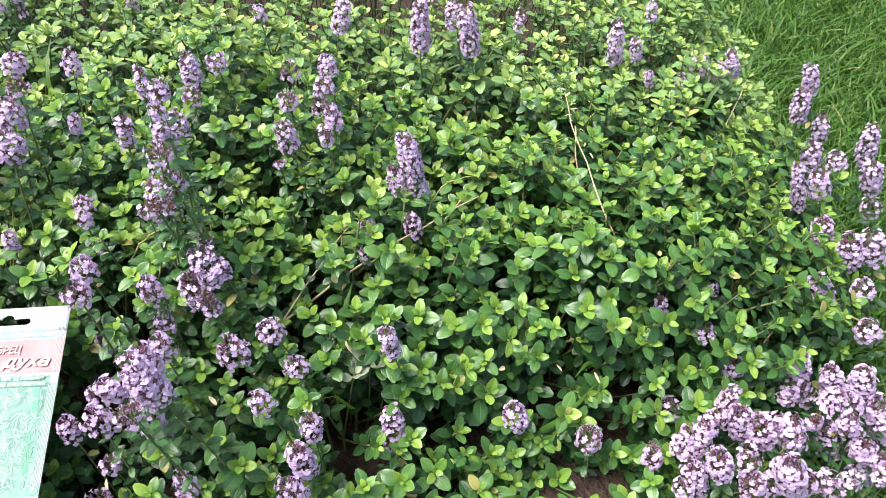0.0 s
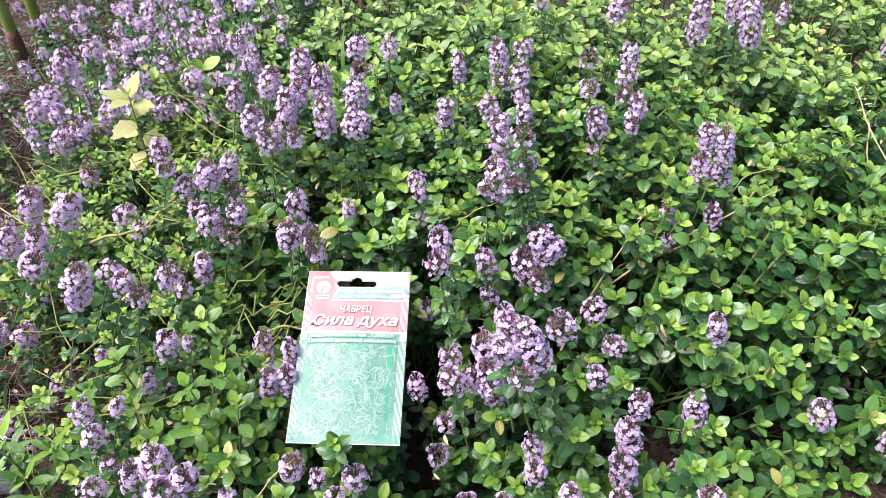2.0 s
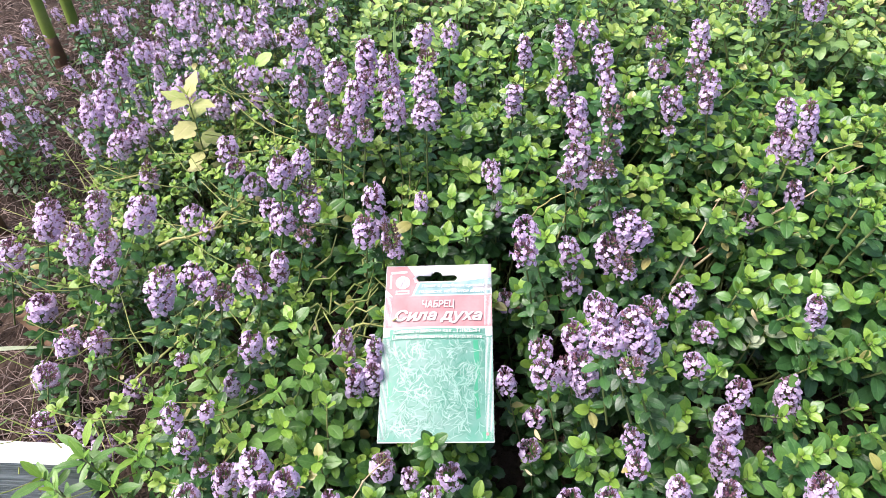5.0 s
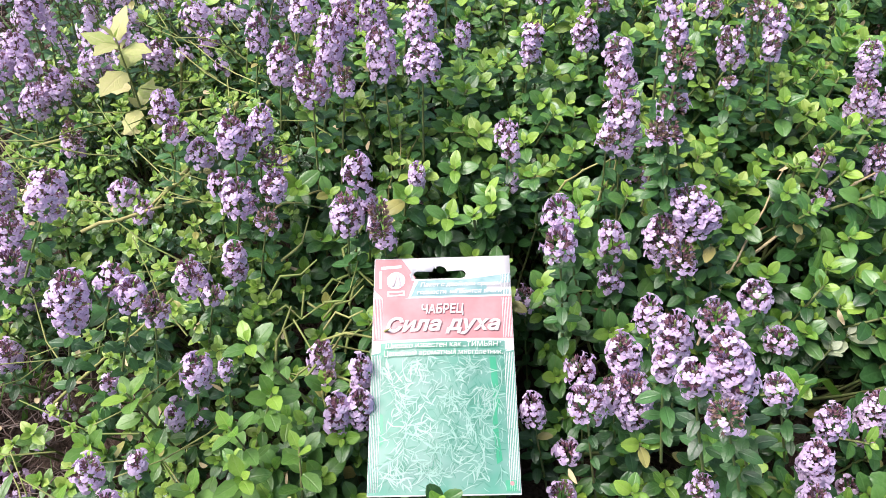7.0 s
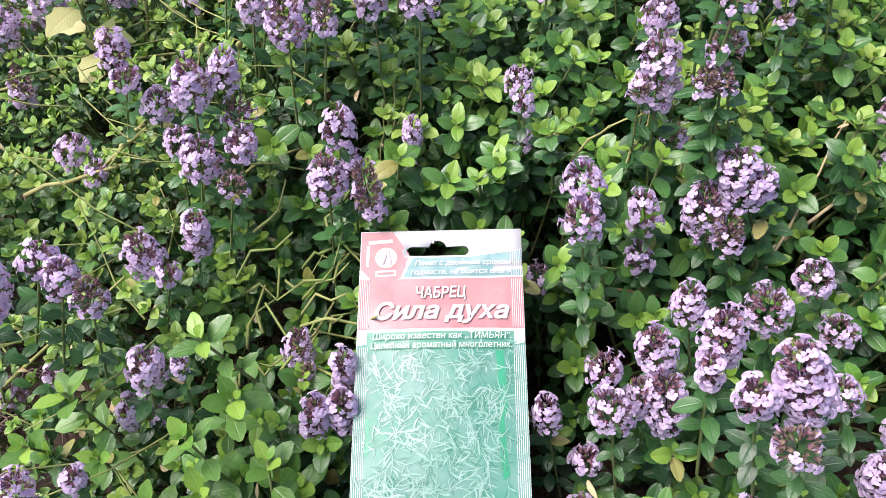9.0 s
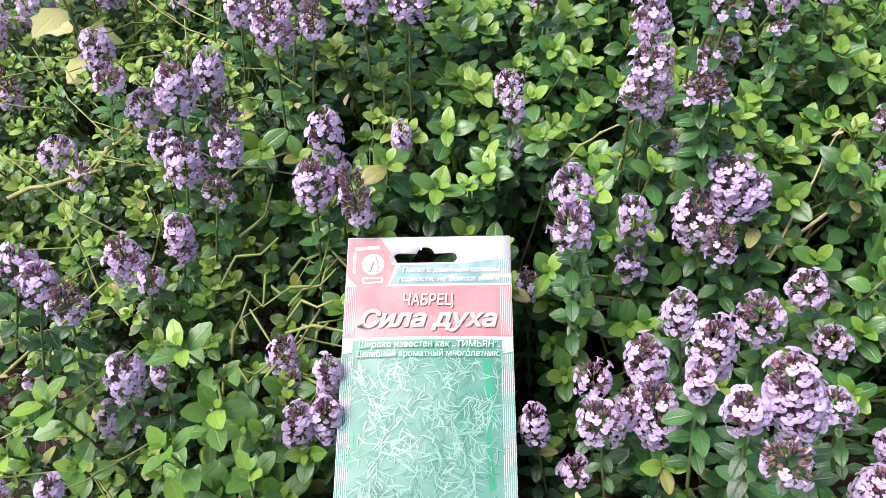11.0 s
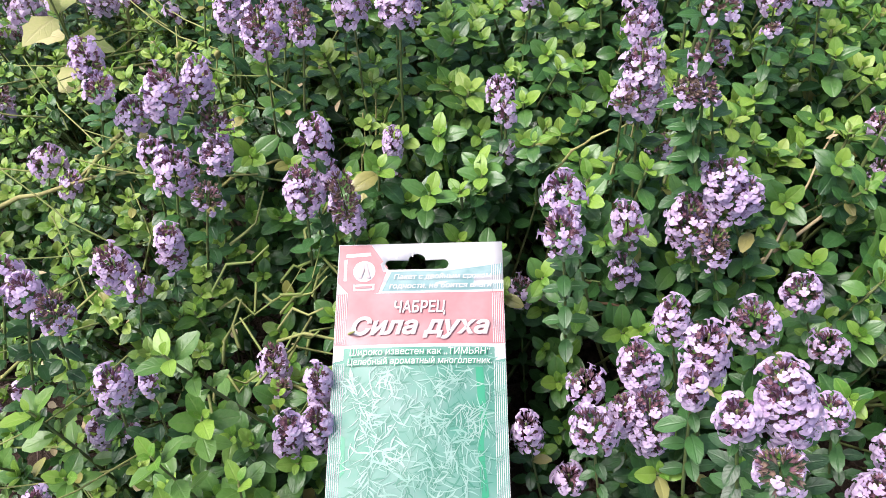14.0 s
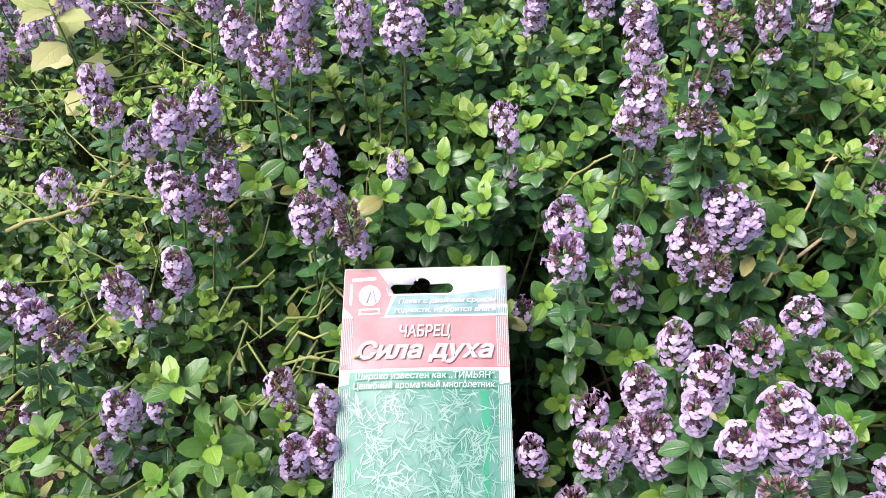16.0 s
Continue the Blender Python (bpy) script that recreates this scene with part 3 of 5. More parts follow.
HEADS_BACK_3 = [
    (-0.017, 0.187, 0.207, 23, 22, 0.02, 0), (-0.014, 0.163, 0.195, 20, 23, -0.01, 0), (-0.072, 0.170, 0.199, 32, 20, 0.07, 0), (-0.090, 0.192, 0.210, 24, 19, 0.29, 0),
    (-0.081, 0.143, 0.189, 21, 22, 0.05, 0), (-0.061, 0.145, 0.190, 17, 14, 0.04, 1), (0.000, 0.285, 0.200, 18, 18, 0.04, 0), (0.011, 0.230, 0.172, 15, 13, 0.01, 0),
    (0.057, 0.208, 0.181, 26, 15, -0.02, 0), (0.066, 0.250, 0.203, 27, 14, -0.08, 0), (0.095, 0.226, 0.179, 20, 19, -0.22, 0), (0.101, 0.274, 0.203, 28, 19, -0.24, 0),
    (0.105, 0.251, 0.191, 11, 18, -0.12, 1),
]
HEADS_BACK_4 = [
    (0.123, 0.282, 0.208, 12, 19, -0.14, 0), (0.102, 0.155, 0.208, 15, 19, -0.27, 0), (0.103, 0.139, 0.200, 13, 19, -0.13, 0), (0.110, 0.126, 0.268, 11, 15, -0.23, 0),
    (0.112, 0.112, 0.260, 8, 13, -0.25, 0), (0.114, 0.099, 0.254, 10, 12, -0.06, 0), (0.115, 0.085, 0.247, 11, 18, -0.10, 1), (0.116, 0.074, 0.212, 9, 15, -0.14, 1),
    (0.186, 0.287, 0.201, 13, 21, -0.24, 1), (0.186, 0.257, 0.186, 11, 18, -0.27, 0), (0.220, 0.276, 0.212, 16, 19, -0.20, 0), (0.217, 0.257, 0.202, 14, 20, -0.20, 0),
    (0.215, 0.240, 0.193, 12, 20, -0.25, 1),
]
HEADS_BACK_5 = [
    (0.187, 0.200, 0.187, 23, 20, -0.30, 0), (0.183, 0.177, 0.176, 6, 11, -0.27, 1),
]
HEADS_LEFT_1 = [
    (-0.107, 0.112, 0.181, 17, 18, 0.23, 0), (-0.122, 0.105, 0.178, 23, 19, 0.13, 0), (-0.155, 0.133, 0.141, 11, 18, 0.18, 0), (-0.103, 0.109, 0.157, 11, 18, 0.18, 1),
    (-0.135, 0.099, 0.145, 10, 16, 0.16, 0), (-0.122, 0.090, 0.142, 18, 21, 0.22, 0), (-0.101, 0.095, 0.148, 14, 17, 0.21, 0), (-0.103, 0.075, 0.140, 9, 16, 0.22, 1),
    (-0.175, 0.143, 0.169, 16, 18, 0.08, 0), (-0.165, 0.127, 0.162, 10, 16, 0.25, 0), (-0.215, 0.133, 0.104, 13, 21, 0.35, 0), (-0.200, 0.120, 0.099, 8, 14, 0.31, 0),
    (-0.141, 0.039, 0.128, 22, 19, -0.04, 0),
]
HEADS_LEFT_2 = [
    (-0.127, 0.030, 0.124, 8, 13, 0.24, 0), (-0.122, 0.059, 0.120, 26, 15, 0.18, 0), (-0.126, -0.017, 0.118, 19, 18, 0.25, 0), (-0.111, -0.016, 0.119, 7, 9, 0.21, 0),
    (-0.150, -0.012, 0.065, 18, 17, 0.29, 0), (-0.137, -0.013, 0.064, 10, 10, 0.28, 0), (-0.195, 0.006, 0.068, 8, 12, 0.39, 0), (-0.164, 0.007, 0.162, 15, 17, 0.40, 0),
    (-0.153, 0.000, 0.160, 16, 16, 0.37, 0), (-0.140, -0.007, 0.158, 16, 16, 0.34, 1), (-0.181, -0.008, 0.162, 35, 20, 0.25, 0), (-0.107, 0.183, 0.177, 25, 19, 0.17, 0),
    (-0.116, 0.232, 0.202, 13, 17, 0.34, 0),
]
HEADS_LEFT_3 = [
    (-0.125, 0.203, 0.187, 23, 16, 0.10, 0), (-0.132, 0.251, 0.213, 16, 18, 0.19, 1), (-0.208, 0.318, 0.130, 19, 23, 0.02, 0), (-0.193, 0.298, 0.120, 13, 17, 0.04, 0),
    (-0.231, 0.288, 0.115, 20, 21, 0.21, 0), (-0.287, 0.338, 0.101, 29, 26, 0.32, 0), (-0.299, 0.304, 0.088, 38, 27, -0.03, 0), (-0.353, 0.296, 0.108, 27, 29, 0.25, 0),
    (-0.365, 0.284, 0.102, 18, 22, 0.25, 0), (-0.345, 0.325, 0.134, 30, 32, 0.25, 0), (-0.320, 0.342, 0.143, 19, 28, 0.20, 0), (-0.322, 0.244, 0.098, 24, 22, 0.36, 0),
    (-0.307, 0.252, 0.102, 17, 24, 0.27, 0),
]
HEADS_LEFT_4 = [
    (-0.285, 0.214, 0.088, 32, 19, 0.25, 1), (-0.284, 0.115, 0.125, 29, 20, 0.21, 0), (-0.323, 0.104, 0.120, 36, 26, 0.34, 0), (-0.219, 0.066, 0.165, 28, 21, 0.45, 0),
    (-0.274, 0.092, 0.106, 20, 21, 0.35, 0), (-0.297, 0.088, 0.104, 24, 20, 0.32, 0), (-0.270, 0.072, 0.097, 15, 26, 0.44, 0), (-0.289, 0.087, 0.045, 13, 22, 0.25, 0),
    (-0.346, 0.078, 0.041, 16, 27, 0.41, 0), (-0.384, 0.120, 0.065, 24, 25, 0.38, 0), (-0.346, 0.077, 0.042, 14, 23, 0.34, 0), (-0.336, 0.137, 0.072, 17, 21, 0.35, 0),
    (-0.401, 0.108, 0.060, 16, 22, 0.39, 0),
]
HEADS_LEFT_5 = [
    (-0.319, 0.016, 0.029, 13, 19, 0.34, 0), (-0.309, 0.037, 0.038, 14, 17, 0.32, 0), (-0.283, 0.043, 0.041, 20, 19, 0.29, 0), (-0.309, 0.043, 0.040, 13, 21, 0.38, 0),
    (-0.266, 0.037, -0.013, 12, 20, 0.28, 0), (-0.347, 0.043, -0.010, 20, 25, 0.45, 0), (-0.276, 0.017, -0.022, 8, 14, 0.33, 0), (-0.338, 0.003, -0.028, 22, 27, 0.37, 0),
    (-0.300, 0.001, -0.029, 16, 27, 0.32, 0), (-0.281, -0.014, -0.035, 15, 25, 0.32, 0), (-0.171, -0.066, 0.102, 16, 17, 0.21, 0), (-0.159, -0.081, 0.095, 14, 17, 0.20, 0),
    (-0.148, -0.062, 0.103, 12, 10, 0.19, 0),
]
HEADS_LEFT_6 = [
    (-0.102, -0.040, 0.052, 14, 13, 0.14, 1), (-0.102, -0.111, 0.121, 22, 21, 0.16, 0), (-0.133, -0.094, 0.073, 25, 20, 0.19, 0), (-0.151, -0.087, 0.076, 10, 14, 0.19, 1),
    (-0.157, -0.105, 0.069, 11, 18, 0.25, 0),
]
HEADS_RIGHT_1 = [
    (0.225, 0.230, 0.188, 18, 19, -0.14, 0), (0.220, 0.213, 0.180, 16, 15, -0.17, 0), (0.288, 0.211, 0.172, 27, 17, -0.28, 0), (0.281, 0.185, 0.158, 25, 20, -0.27, 0),
    (0.291, 0.175, 0.188, 37, 17, -0.26, 0), (0.299, 0.181, 0.154, 22, 17, -0.43, 0), (0.295, 0.160, 0.126, 23, 16, -0.27, 0), (0.257, 0.156, 0.123, 28, 15, -0.35, 0),
    (0.254, 0.134, 0.113, 12, 13, -0.35, 0), (0.252, 0.171, 0.072, 9, 16, -0.33, 0), (0.268, 0.022, 0.131, 26, 14, -0.30, 0), (0.277, 0.016, 0.031, 49, 20, -0.20, 0),
    (0.267, -0.014, -0.005, 16, 16, -0.32, 0),
]
HEADS_RIGHT_2 = [
    (0.256, -0.085, 0.078, 21, 20, -0.35, 0), (0.441, 0.009, 0.022, 19, 28, -0.13, 0), (0.375, 0.017, 0.045, 25, 22, -0.37, 0), (0.352, 0.419, 0.203, 26, 28, -0.31, 0),
    (0.366, 0.400, 0.195, 49, 27, -0.24, 0), (0.315, 0.409, 0.192, 54, 26, -0.14, 0), (0.233, 0.428, 0.190, 31, 22, 0.12, 0),
]
HEADS_EDGE_1 = [
    (0.557, 0.465, 0.160, 51, 20, -0.22, 0), (0.580, 0.454, 0.157, 27, 16, -0.29, 0), (0.590, 0.418, 0.138, 17, 13, -0.31, 0), (0.672, 0.465, 0.135, 19, 32, -0.42, 0),
    (0.645, 0.444, 0.119, 23, 16, -0.34, 0), (0.709, 0.457, 0.142, 38, 19, -0.34, 0), (0.690, 0.451, 0.136, 16, 27, -0.66, 0), (0.752, 0.364, 0.175, 32, 21, -0.44, 0),
    (0.724, 0.323, 0.165, 37, 20, -0.21, 0), (0.789, 0.359, 0.117, 33, 19, -0.37, 0), (0.840, 0.334, 0.111, 48, 28, -0.24, 0), (0.756, 0.312, 0.110, 31, 29, -0.34, 0),
    (0.782, 0.302, 0.109, 17, 26, -0.50, 0),
]
HEADS_EDGE_2 = [
    (0.738, 0.258, 0.110, 33, 38, -0.51, 0), (0.715, 0.256, 0.106, 56, 16, -0.45, 0), (0.795, 0.258, 0.119, 39, 27, -0.50, 0), (0.786, 0.228, 0.102, 13, 22, -0.65, 0),
    (0.709, 0.189, 0.103, 27, 24, -0.49, 0), (0.731, 0.166, 0.095, 40, 27, -0.52, 0), (0.754, 0.168, 0.099, 36, 27, -0.54, 0), (0.692, 0.131, 0.072, 47, 27, -0.61, 0),
    (0.733, 0.130, 0.078, 17, 26, -0.61, 0), (0.728, 0.094, 0.059, 19, 23, -0.61, 0), (0.645, 0.059, 0.046, 44, 27, -0.33, 0), (0.672, 0.044, 0.043, 47, 33, -0.57, 0),
    (0.699, 0.041, 0.046, 47, 31, -0.45, 0),
]
HEADS_EDGE_3 = [
    (0.682, 0.027, 0.037, 19, 30, -0.58, 0), (0.523, -0.001, 0.028, 35, 21, -0.11, 0), (0.524, -0.029, 0.015, 34, 22, -0.37, 0), (0.560, 0.022, 0.051, 19, 19, -0.36, 0),
    (0.567, 0.006, 0.044, 38, 23, -0.38, 0), (0.583, -0.003, 0.042, 39, 26, -0.47, 0), (0.608, -0.006, 0.044, 34, 26, -0.50, 0), (0.526, -0.039, 0.055, 27, 27, -0.43, 0),
    (0.548, -0.056, 0.051, 24, 27, -0.43, 0), (0.580, -0.052, 0.057, 42, 28, -0.47, 0), (0.668, 0.010, 0.006, 49, 35, -0.57, 0), (0.693, -0.008, 0.001, 60, 32, -0.60, 0),
    (0.720, 0.023, 0.020, 55, 25, -0.55, 0),
]
HEADS_EDGE_4 = [
    (0.559, 0.086, 0.066, 17, 16, -0.36, 0), (0.572, 0.122, 0.087, 15, 14, -0.37, 0), (0.519, 0.106, 0.079, 26, 13, -0.33, 0),
]

FLORET, CALYX = floret(0.0038), calyx()
FLORET_FAR, CALYX_FAR = floret(0.0046, low=True), calyx(low=True)
FLORET_MESH = FLORET.mesh("floret", [M_PETAL])
LENGTHS, WIDTHS = (8, 13, 19, 26, 34, 44, 56), (12, 16, 20, 24)
HEADS = {}


def head_kind(length, width, low, faded):
    """Heads of a size, with joined florets and calyxes, made when first asked for."""
    key = (length, width, low, faded)
    if key not in HEADS:
        HEADS[key] = []
        for _ in range(2 if low or faded else 3):
            cups, blooms = flower_head(rng, length / 1000, width / 1000, low, faded)
            cal = scatter("calyxes", [CALYX_FAR if low else CALYX], [(0, m) for m, _ in cups], [M_CALYX, M_OLDCALYX])
            n = len((CALYX_FAR if low else CALYX).f)
            cal.polygons.foreach_set("material_index", np.repeat([1 if old else 0 for _, old in cups], n).astype(np.int32))
            flo = scatter("florets", [FLORET_FAR if low else FLORET], [(0, m) for m in blooms], [M_PETAL])
            HEADS[key].append((cal, flo, blooms, spike_stem(length / 1000)))
    return rng.choice(HEADS[key])


def spike_stem(length):
    """The stem of a head with a few leaf pairs under it."""
    s = Shape()
    low = -length / 2 - 0.085
    tube([(0.004, 0.003, low), (0.002, 0.001, low + 0.05), (0, 0, -length / 2), (0, 0, length / 2 - 0.003)], [0.0008, 0.0007, 0.0006, 0.0005], 5, 0, s)
    yaw = rng.uniform(0, 3)
    for d in (0.003, 0.011, 0.02, 0.03, 0.041, 0.053, 0.067):
        for h in (0, 1):
            ln = rng.uniform(0.009, 0.0125) * (1.0 if d > 0.015 else 0.7)
            s.join(leaf(ln, ln * 0.55, 0.2, 0.3, 5), Matrix.Translation((0, 0, -length / 2 - d)) @ turn(yaw + h * 3.14, rng.uniform(0, 0.5)), 1)
        yaw += 1.57
    return s.mesh("stem", LEAF_MATS)


def flower_spike(k, x, y, z, length, width=18, lean=0.0, faded=False, low=False, single=False, sway=0.06):
    """A flowering stem with a head of that length and width (millimetres), its middle at x, y, z."""
    e = PLANTS[k]
    kl, kw = min(LENGTHS, key=lambda q: abs(q - length)), min(WIDTHS, key=lambda q: abs(q - width))
    cal, flo, blooms, stem = head_kind(kl, kw, low, bool(faded))
    up = Vector((lean + rng.uniform(-sway, sway), rng.uniform(-sway, sway), 1)).normalized()
    m = Matrix.Translation((x, y, z)) @ up.to_track_quat("Z", "Y").to_matrix().to_4x4() @ Matrix.Rotation(rng.uniform(0, 6.28), 4, "Z")
    m = m @ Matrix.Diagonal((*[width / kw * rng.uniform(0.96, 1.04)] * 2, min(1.3, max(0.75, length / kl)), 1))
    ob = part("flower_spike", stem, e, place(e, m))
    part("calyx", cal, ob, label="ring of dark purplish-brown calyxes")
    if single:
        for b in blooms:
            part("floret", FLORET_MESH, ob, b)
    else:
        part("bloom", flo, ob, label="pale lilac two-lipped florets")


for k, heads in (("near", HEADS_NEAR_1), ("near", HEADS_NEAR_2), ("near", HEADS_NEAR_3), ("near", HEADS_NEAR_4), ("back", HEADS_BACK_1),
                 ("back", HEADS_BACK_2), ("back", HEADS_BACK_3), ("back", HEADS_BACK_4), ("back", HEADS_BACK_5), ("left", HEADS_LEFT_1),
                 ("left", HEADS_LEFT_2), ("left", HEADS_LEFT_3), ("left", HEADS_LEFT_4), ("left", HEADS_LEFT_5), ("left", HEADS_LEFT_6),
                 ("right", HEADS_RIGHT_1), ("right", HEADS_RIGHT_2), ("edge", HEADS_EDGE_1), ("edge", HEADS_EDGE_2), ("edge", HEADS_EDGE_3),
                 ("edge", HEADS_EDGE_4)):
    for i, (x, y, z, length, width, lean, faded) in enumerate(heads):
        flower_spike(k, x, y, z, length * 1.1 + 1.5, min(width * 1.13, 26), lean, faded, k == "edge" and i % 3 == 0, k == "near" and 0 < x < 0.21 and i % 2 == 0)

# lesser heads between: the far haze, the ball of bloom by the lawn, and strays
for _ in range(640):
    x, y = rng.uniform(-0.6, -0.12), rng.uniform(0.26, 0.85)
    if x < -0.36 - 0.25 * (y - 0.36) and rng.random() < 0.6:
        continue
    flower_spike("far", x, y, max(canopy(x, y), 0.03) + rng.uniform(0.0, 0.05), rng.choice((9, 12, 16)), rng.choice((11, 13, 15)), rng.uniform(-0.3, 0.1), rng.random() < 0.15, low=True, sway=0.25)
for _ in range(46):
    a, r = rng.uniform(0, 6.28), 0.12 * math.sqrt(rng.random())
    x, y = 0.61 + r * math.cos(a), 0.7 * r * math.sin(a)
    flower_spike("edge", x, y, 0.055 - 2.2 * r * r + rng.uniform(-0.02, 0.01), rng.choice((14, 19, 24)), rng.choice((16, 19, 22)), rng.uniform(-0.3, 0.3), low=True, sway=0.3)
STEMS = []
for _ in range(8):
    ln = rng.uniform(0.05, 0.11)
    w1, w2 = rng.uniform(-0.1, 0.1) * ln, rng.uniform(-0.12, 0.12) * ln
    STEMS.append(tube([(0, 0, 0), (ln * 0.33, w1, 0.004), (ln * 0.66, w1 + w2, 0.003), (ln, w2, 0.012)], [0.0007, 0.0006, 0.0005, 0.0004], 4))
picks = []
for _ in range(115):
    x, y = rng.uniform(-0.36, -0.03), rng.uniform(-0.14, 0.3)
    if under_packet(x, y, 0.05):
        continue
    m = Matrix.Translation((x, y, canopy(x, y) - rng.uniform(0.0, 0.03))) @ turn(math.pi + rng.gauss(0, 0.9), rng.uniform(-0.1, 0.45))
    picks.append((rng.randrange(8), place(PLANTS["left"], m)))
part("sprawling_stem", scatter("sprawling_stem", STEMS, picks, [M_TRAIL]), PLANTS["left"], label="thin yellow-green trailing stems", kind="stuff")
picks = []
for _ in range(26):
    x, y = rng.uniform(-0.11, -0.047), rng.uniform(-0.005, 0.085)
    m = Matrix.Translation((x, y, 0.082 + 0.3 * y - rng.uniform(0.0, 0.03))) @ turn(rng.gauss(0.6, 0.8), rng.uniform(-0.2, 0.25)) @ Matrix.Diagonal((rng.uniform(0.3, 0.6), 1.7, 1.7, 1))
    picks.append((rng.randrange(8), place(PLANTS["near"], m)))
part("creeping_twig", scatter("creeping_twig", STEMS, picks, [M_TRAIL]), PLANTS["near"], label="tangle of thin olive-brown creeping twigs", kind="stuff")
for _ in range(16):
    x, y = rng.uniform(-0.05, 0.7), rng.uniform(0.42, 0.8)
    flower_spike("right" if x > 0.2 else "back", x, y, canopy(x, y) + rng.uniform(0.01, 0.04), rng.choice((14, 20, 28)), 17, 0.0, low=True, sway=0.2)

# large bright rosettes of the thyme near the packet
for x, y, z, sc in ((0.113, -0.031, 0.078, 1.25), (0.167, -0.043, 0.078, 1.6), (0.251, -0.062, 0.078, 1.35), (0.208, 0.006, 0.085, 1.2), (0.107, -0.054, 0.066, 1.2),
                    (0.002, -0.079, 0.104, 1.1), (0.08, 0.044, 0.094, 1.1), (0.03, 0.1, 0.135, 1.2), (0.149, -0.03, 0.088, 1.35), (0.18, 0.16, 0.13, 1.15)):
    hero_shoot(PLANTS["near"], shoot_matrix(x, y, z, sc, 0.12))


# ---- seed packet ----
PW, PH = 0.08, 0.1352


def printed(name, colour, rough=0.36, other=None, scale=60):
    """Glossy printed film with slight scuffs; other is the colour that noise mottles it towards."""
    n = Nodes(name)
    f = n.ramp(n.noise(scale, 3), 0.35, 0.7)
    c = n.mix(n.math("MULTIPLY", f, 0.6), colour, other or tuple(min(1, q * 1.12) for q in colour))
    n.base(c, rough, 0.5)
    n.put(n.p.inputs["Roughness"], n.math("ADD", rough, n.math("MULTIPLY", n.noise(200, 3), 0.15)))
    n.bump(n.noise(90, 3), 0.25, 0.0006)
    return n.mat


M_FILM = printed("film_white", (0.56, 0.56, 0.55))
# red and mint are greyed and mottled pale: the sky's veil painted in
M_RED = printed("print_red", (0.36, 0.135, 0.14), other=(0.45, 0.275, 0.27))
M_TEAL = printed("print_teal", (0.11, 0.25, 0.245), other=(0.32, 0.43, 0.42), scale=110)
M_MINT = printed("print_mint", (0.04, 0.225, 0.15), other=(0.19, 0.3, 0.265), scale=48)
M_SPRIG = printed("print_sprig", (0.16, 0.35, 0.275), other=(0.42, 0.52, 0.475))
M_DEEP = printed("print_deep_green", (0.025, 0.17, 0.105), other=(0.05, 0.23, 0.16))
M_GREEN = printed("print_green", (0.01, 0.25, 0.12), other=(0.03, 0.3, 0.17))
M_INK = printed("print_white", (0.62, 0.615, 0.61))
M_SHADE = printed("print_grey", (0.42, 0.33, 0.33))
M_PENCIL = printed("pencil_grey", (0.5, 0.49, 0.49))


def swell(u, v):
    """How far the packet bulges above its middle sheet (u across, v up from the middle, metres)."""
    a = max(0.0, 1 - (u / 0.036) ** 2)
    b = smooth(-0.0676, -0.045, v) * (1 - smooth(0.02, 0.043, v))
    return 0.0022 * a * b + 0.0005 * a * noise.noise(Vector((u * 60, v * 45, 5)))


def film(quad, off, nu=10, nv=10):
    """A printed field that follows the packet's front; quad: left, right, low, high in metres from the packet's middle."""
    l, r, b, t = quad
    v = [(l + (r - l) * i / nu, b + (t - b) * j / nv) for j in range(nv + 1) for i in range(nu + 1)]
    f = [(j * (nu + 1) + i, j * (nu + 1) + i + 1, (j + 1) * (nu + 1) + i + 1, (j + 1) * (nu + 1) + i) for j in range(nv) for i in range(nu)]
    return Shape().add([(x, y, swell(x, y) + off) for x, y in v], f, v)


def flat_print(points, off):
    """A flat printed shape from its outline, given in millimetres right of and below the packet's upper left corner."""
    v = [(-PW / 2 + x / 1000, PH / 2 - y / 1000) for x, y in points]
    return Shape().add([(x, y, swell(x, y) + off) for x, y in v], [tuple(range(len(v)))[::-1]], v)


def disc(cx, cy, r, n=28):
    return [(cx + r * math.cos(2 * math.pi * k / n), cy + r * math.sin(2 * math.pi * k / n)) for k in range(n)]


def slot_outline():
    """The hang hole: a long slot with round ends and a hump in the middle of its upper edge."""
    out = []
    cx, cy, hw, r = 38.5, 11.0, 15.5, 2.5
    out += [(cx - hw + r - r * math.sin(math.pi * k / 8), cy - r * math.cos(math.pi * k / 8)) for k in range(9)]
    out += [(cx + hw - r + r * math.sin(math.pi * k / 8), cy + r * math.cos(math.pi * k / 8)) for k in range(9)]
    out += [(cx + 4.2 * math.cos(math.pi * k / 8), cy - 2.2 - 3.4 * math.sin(math.pi * k / 8)) for k in range(9)]
    return out


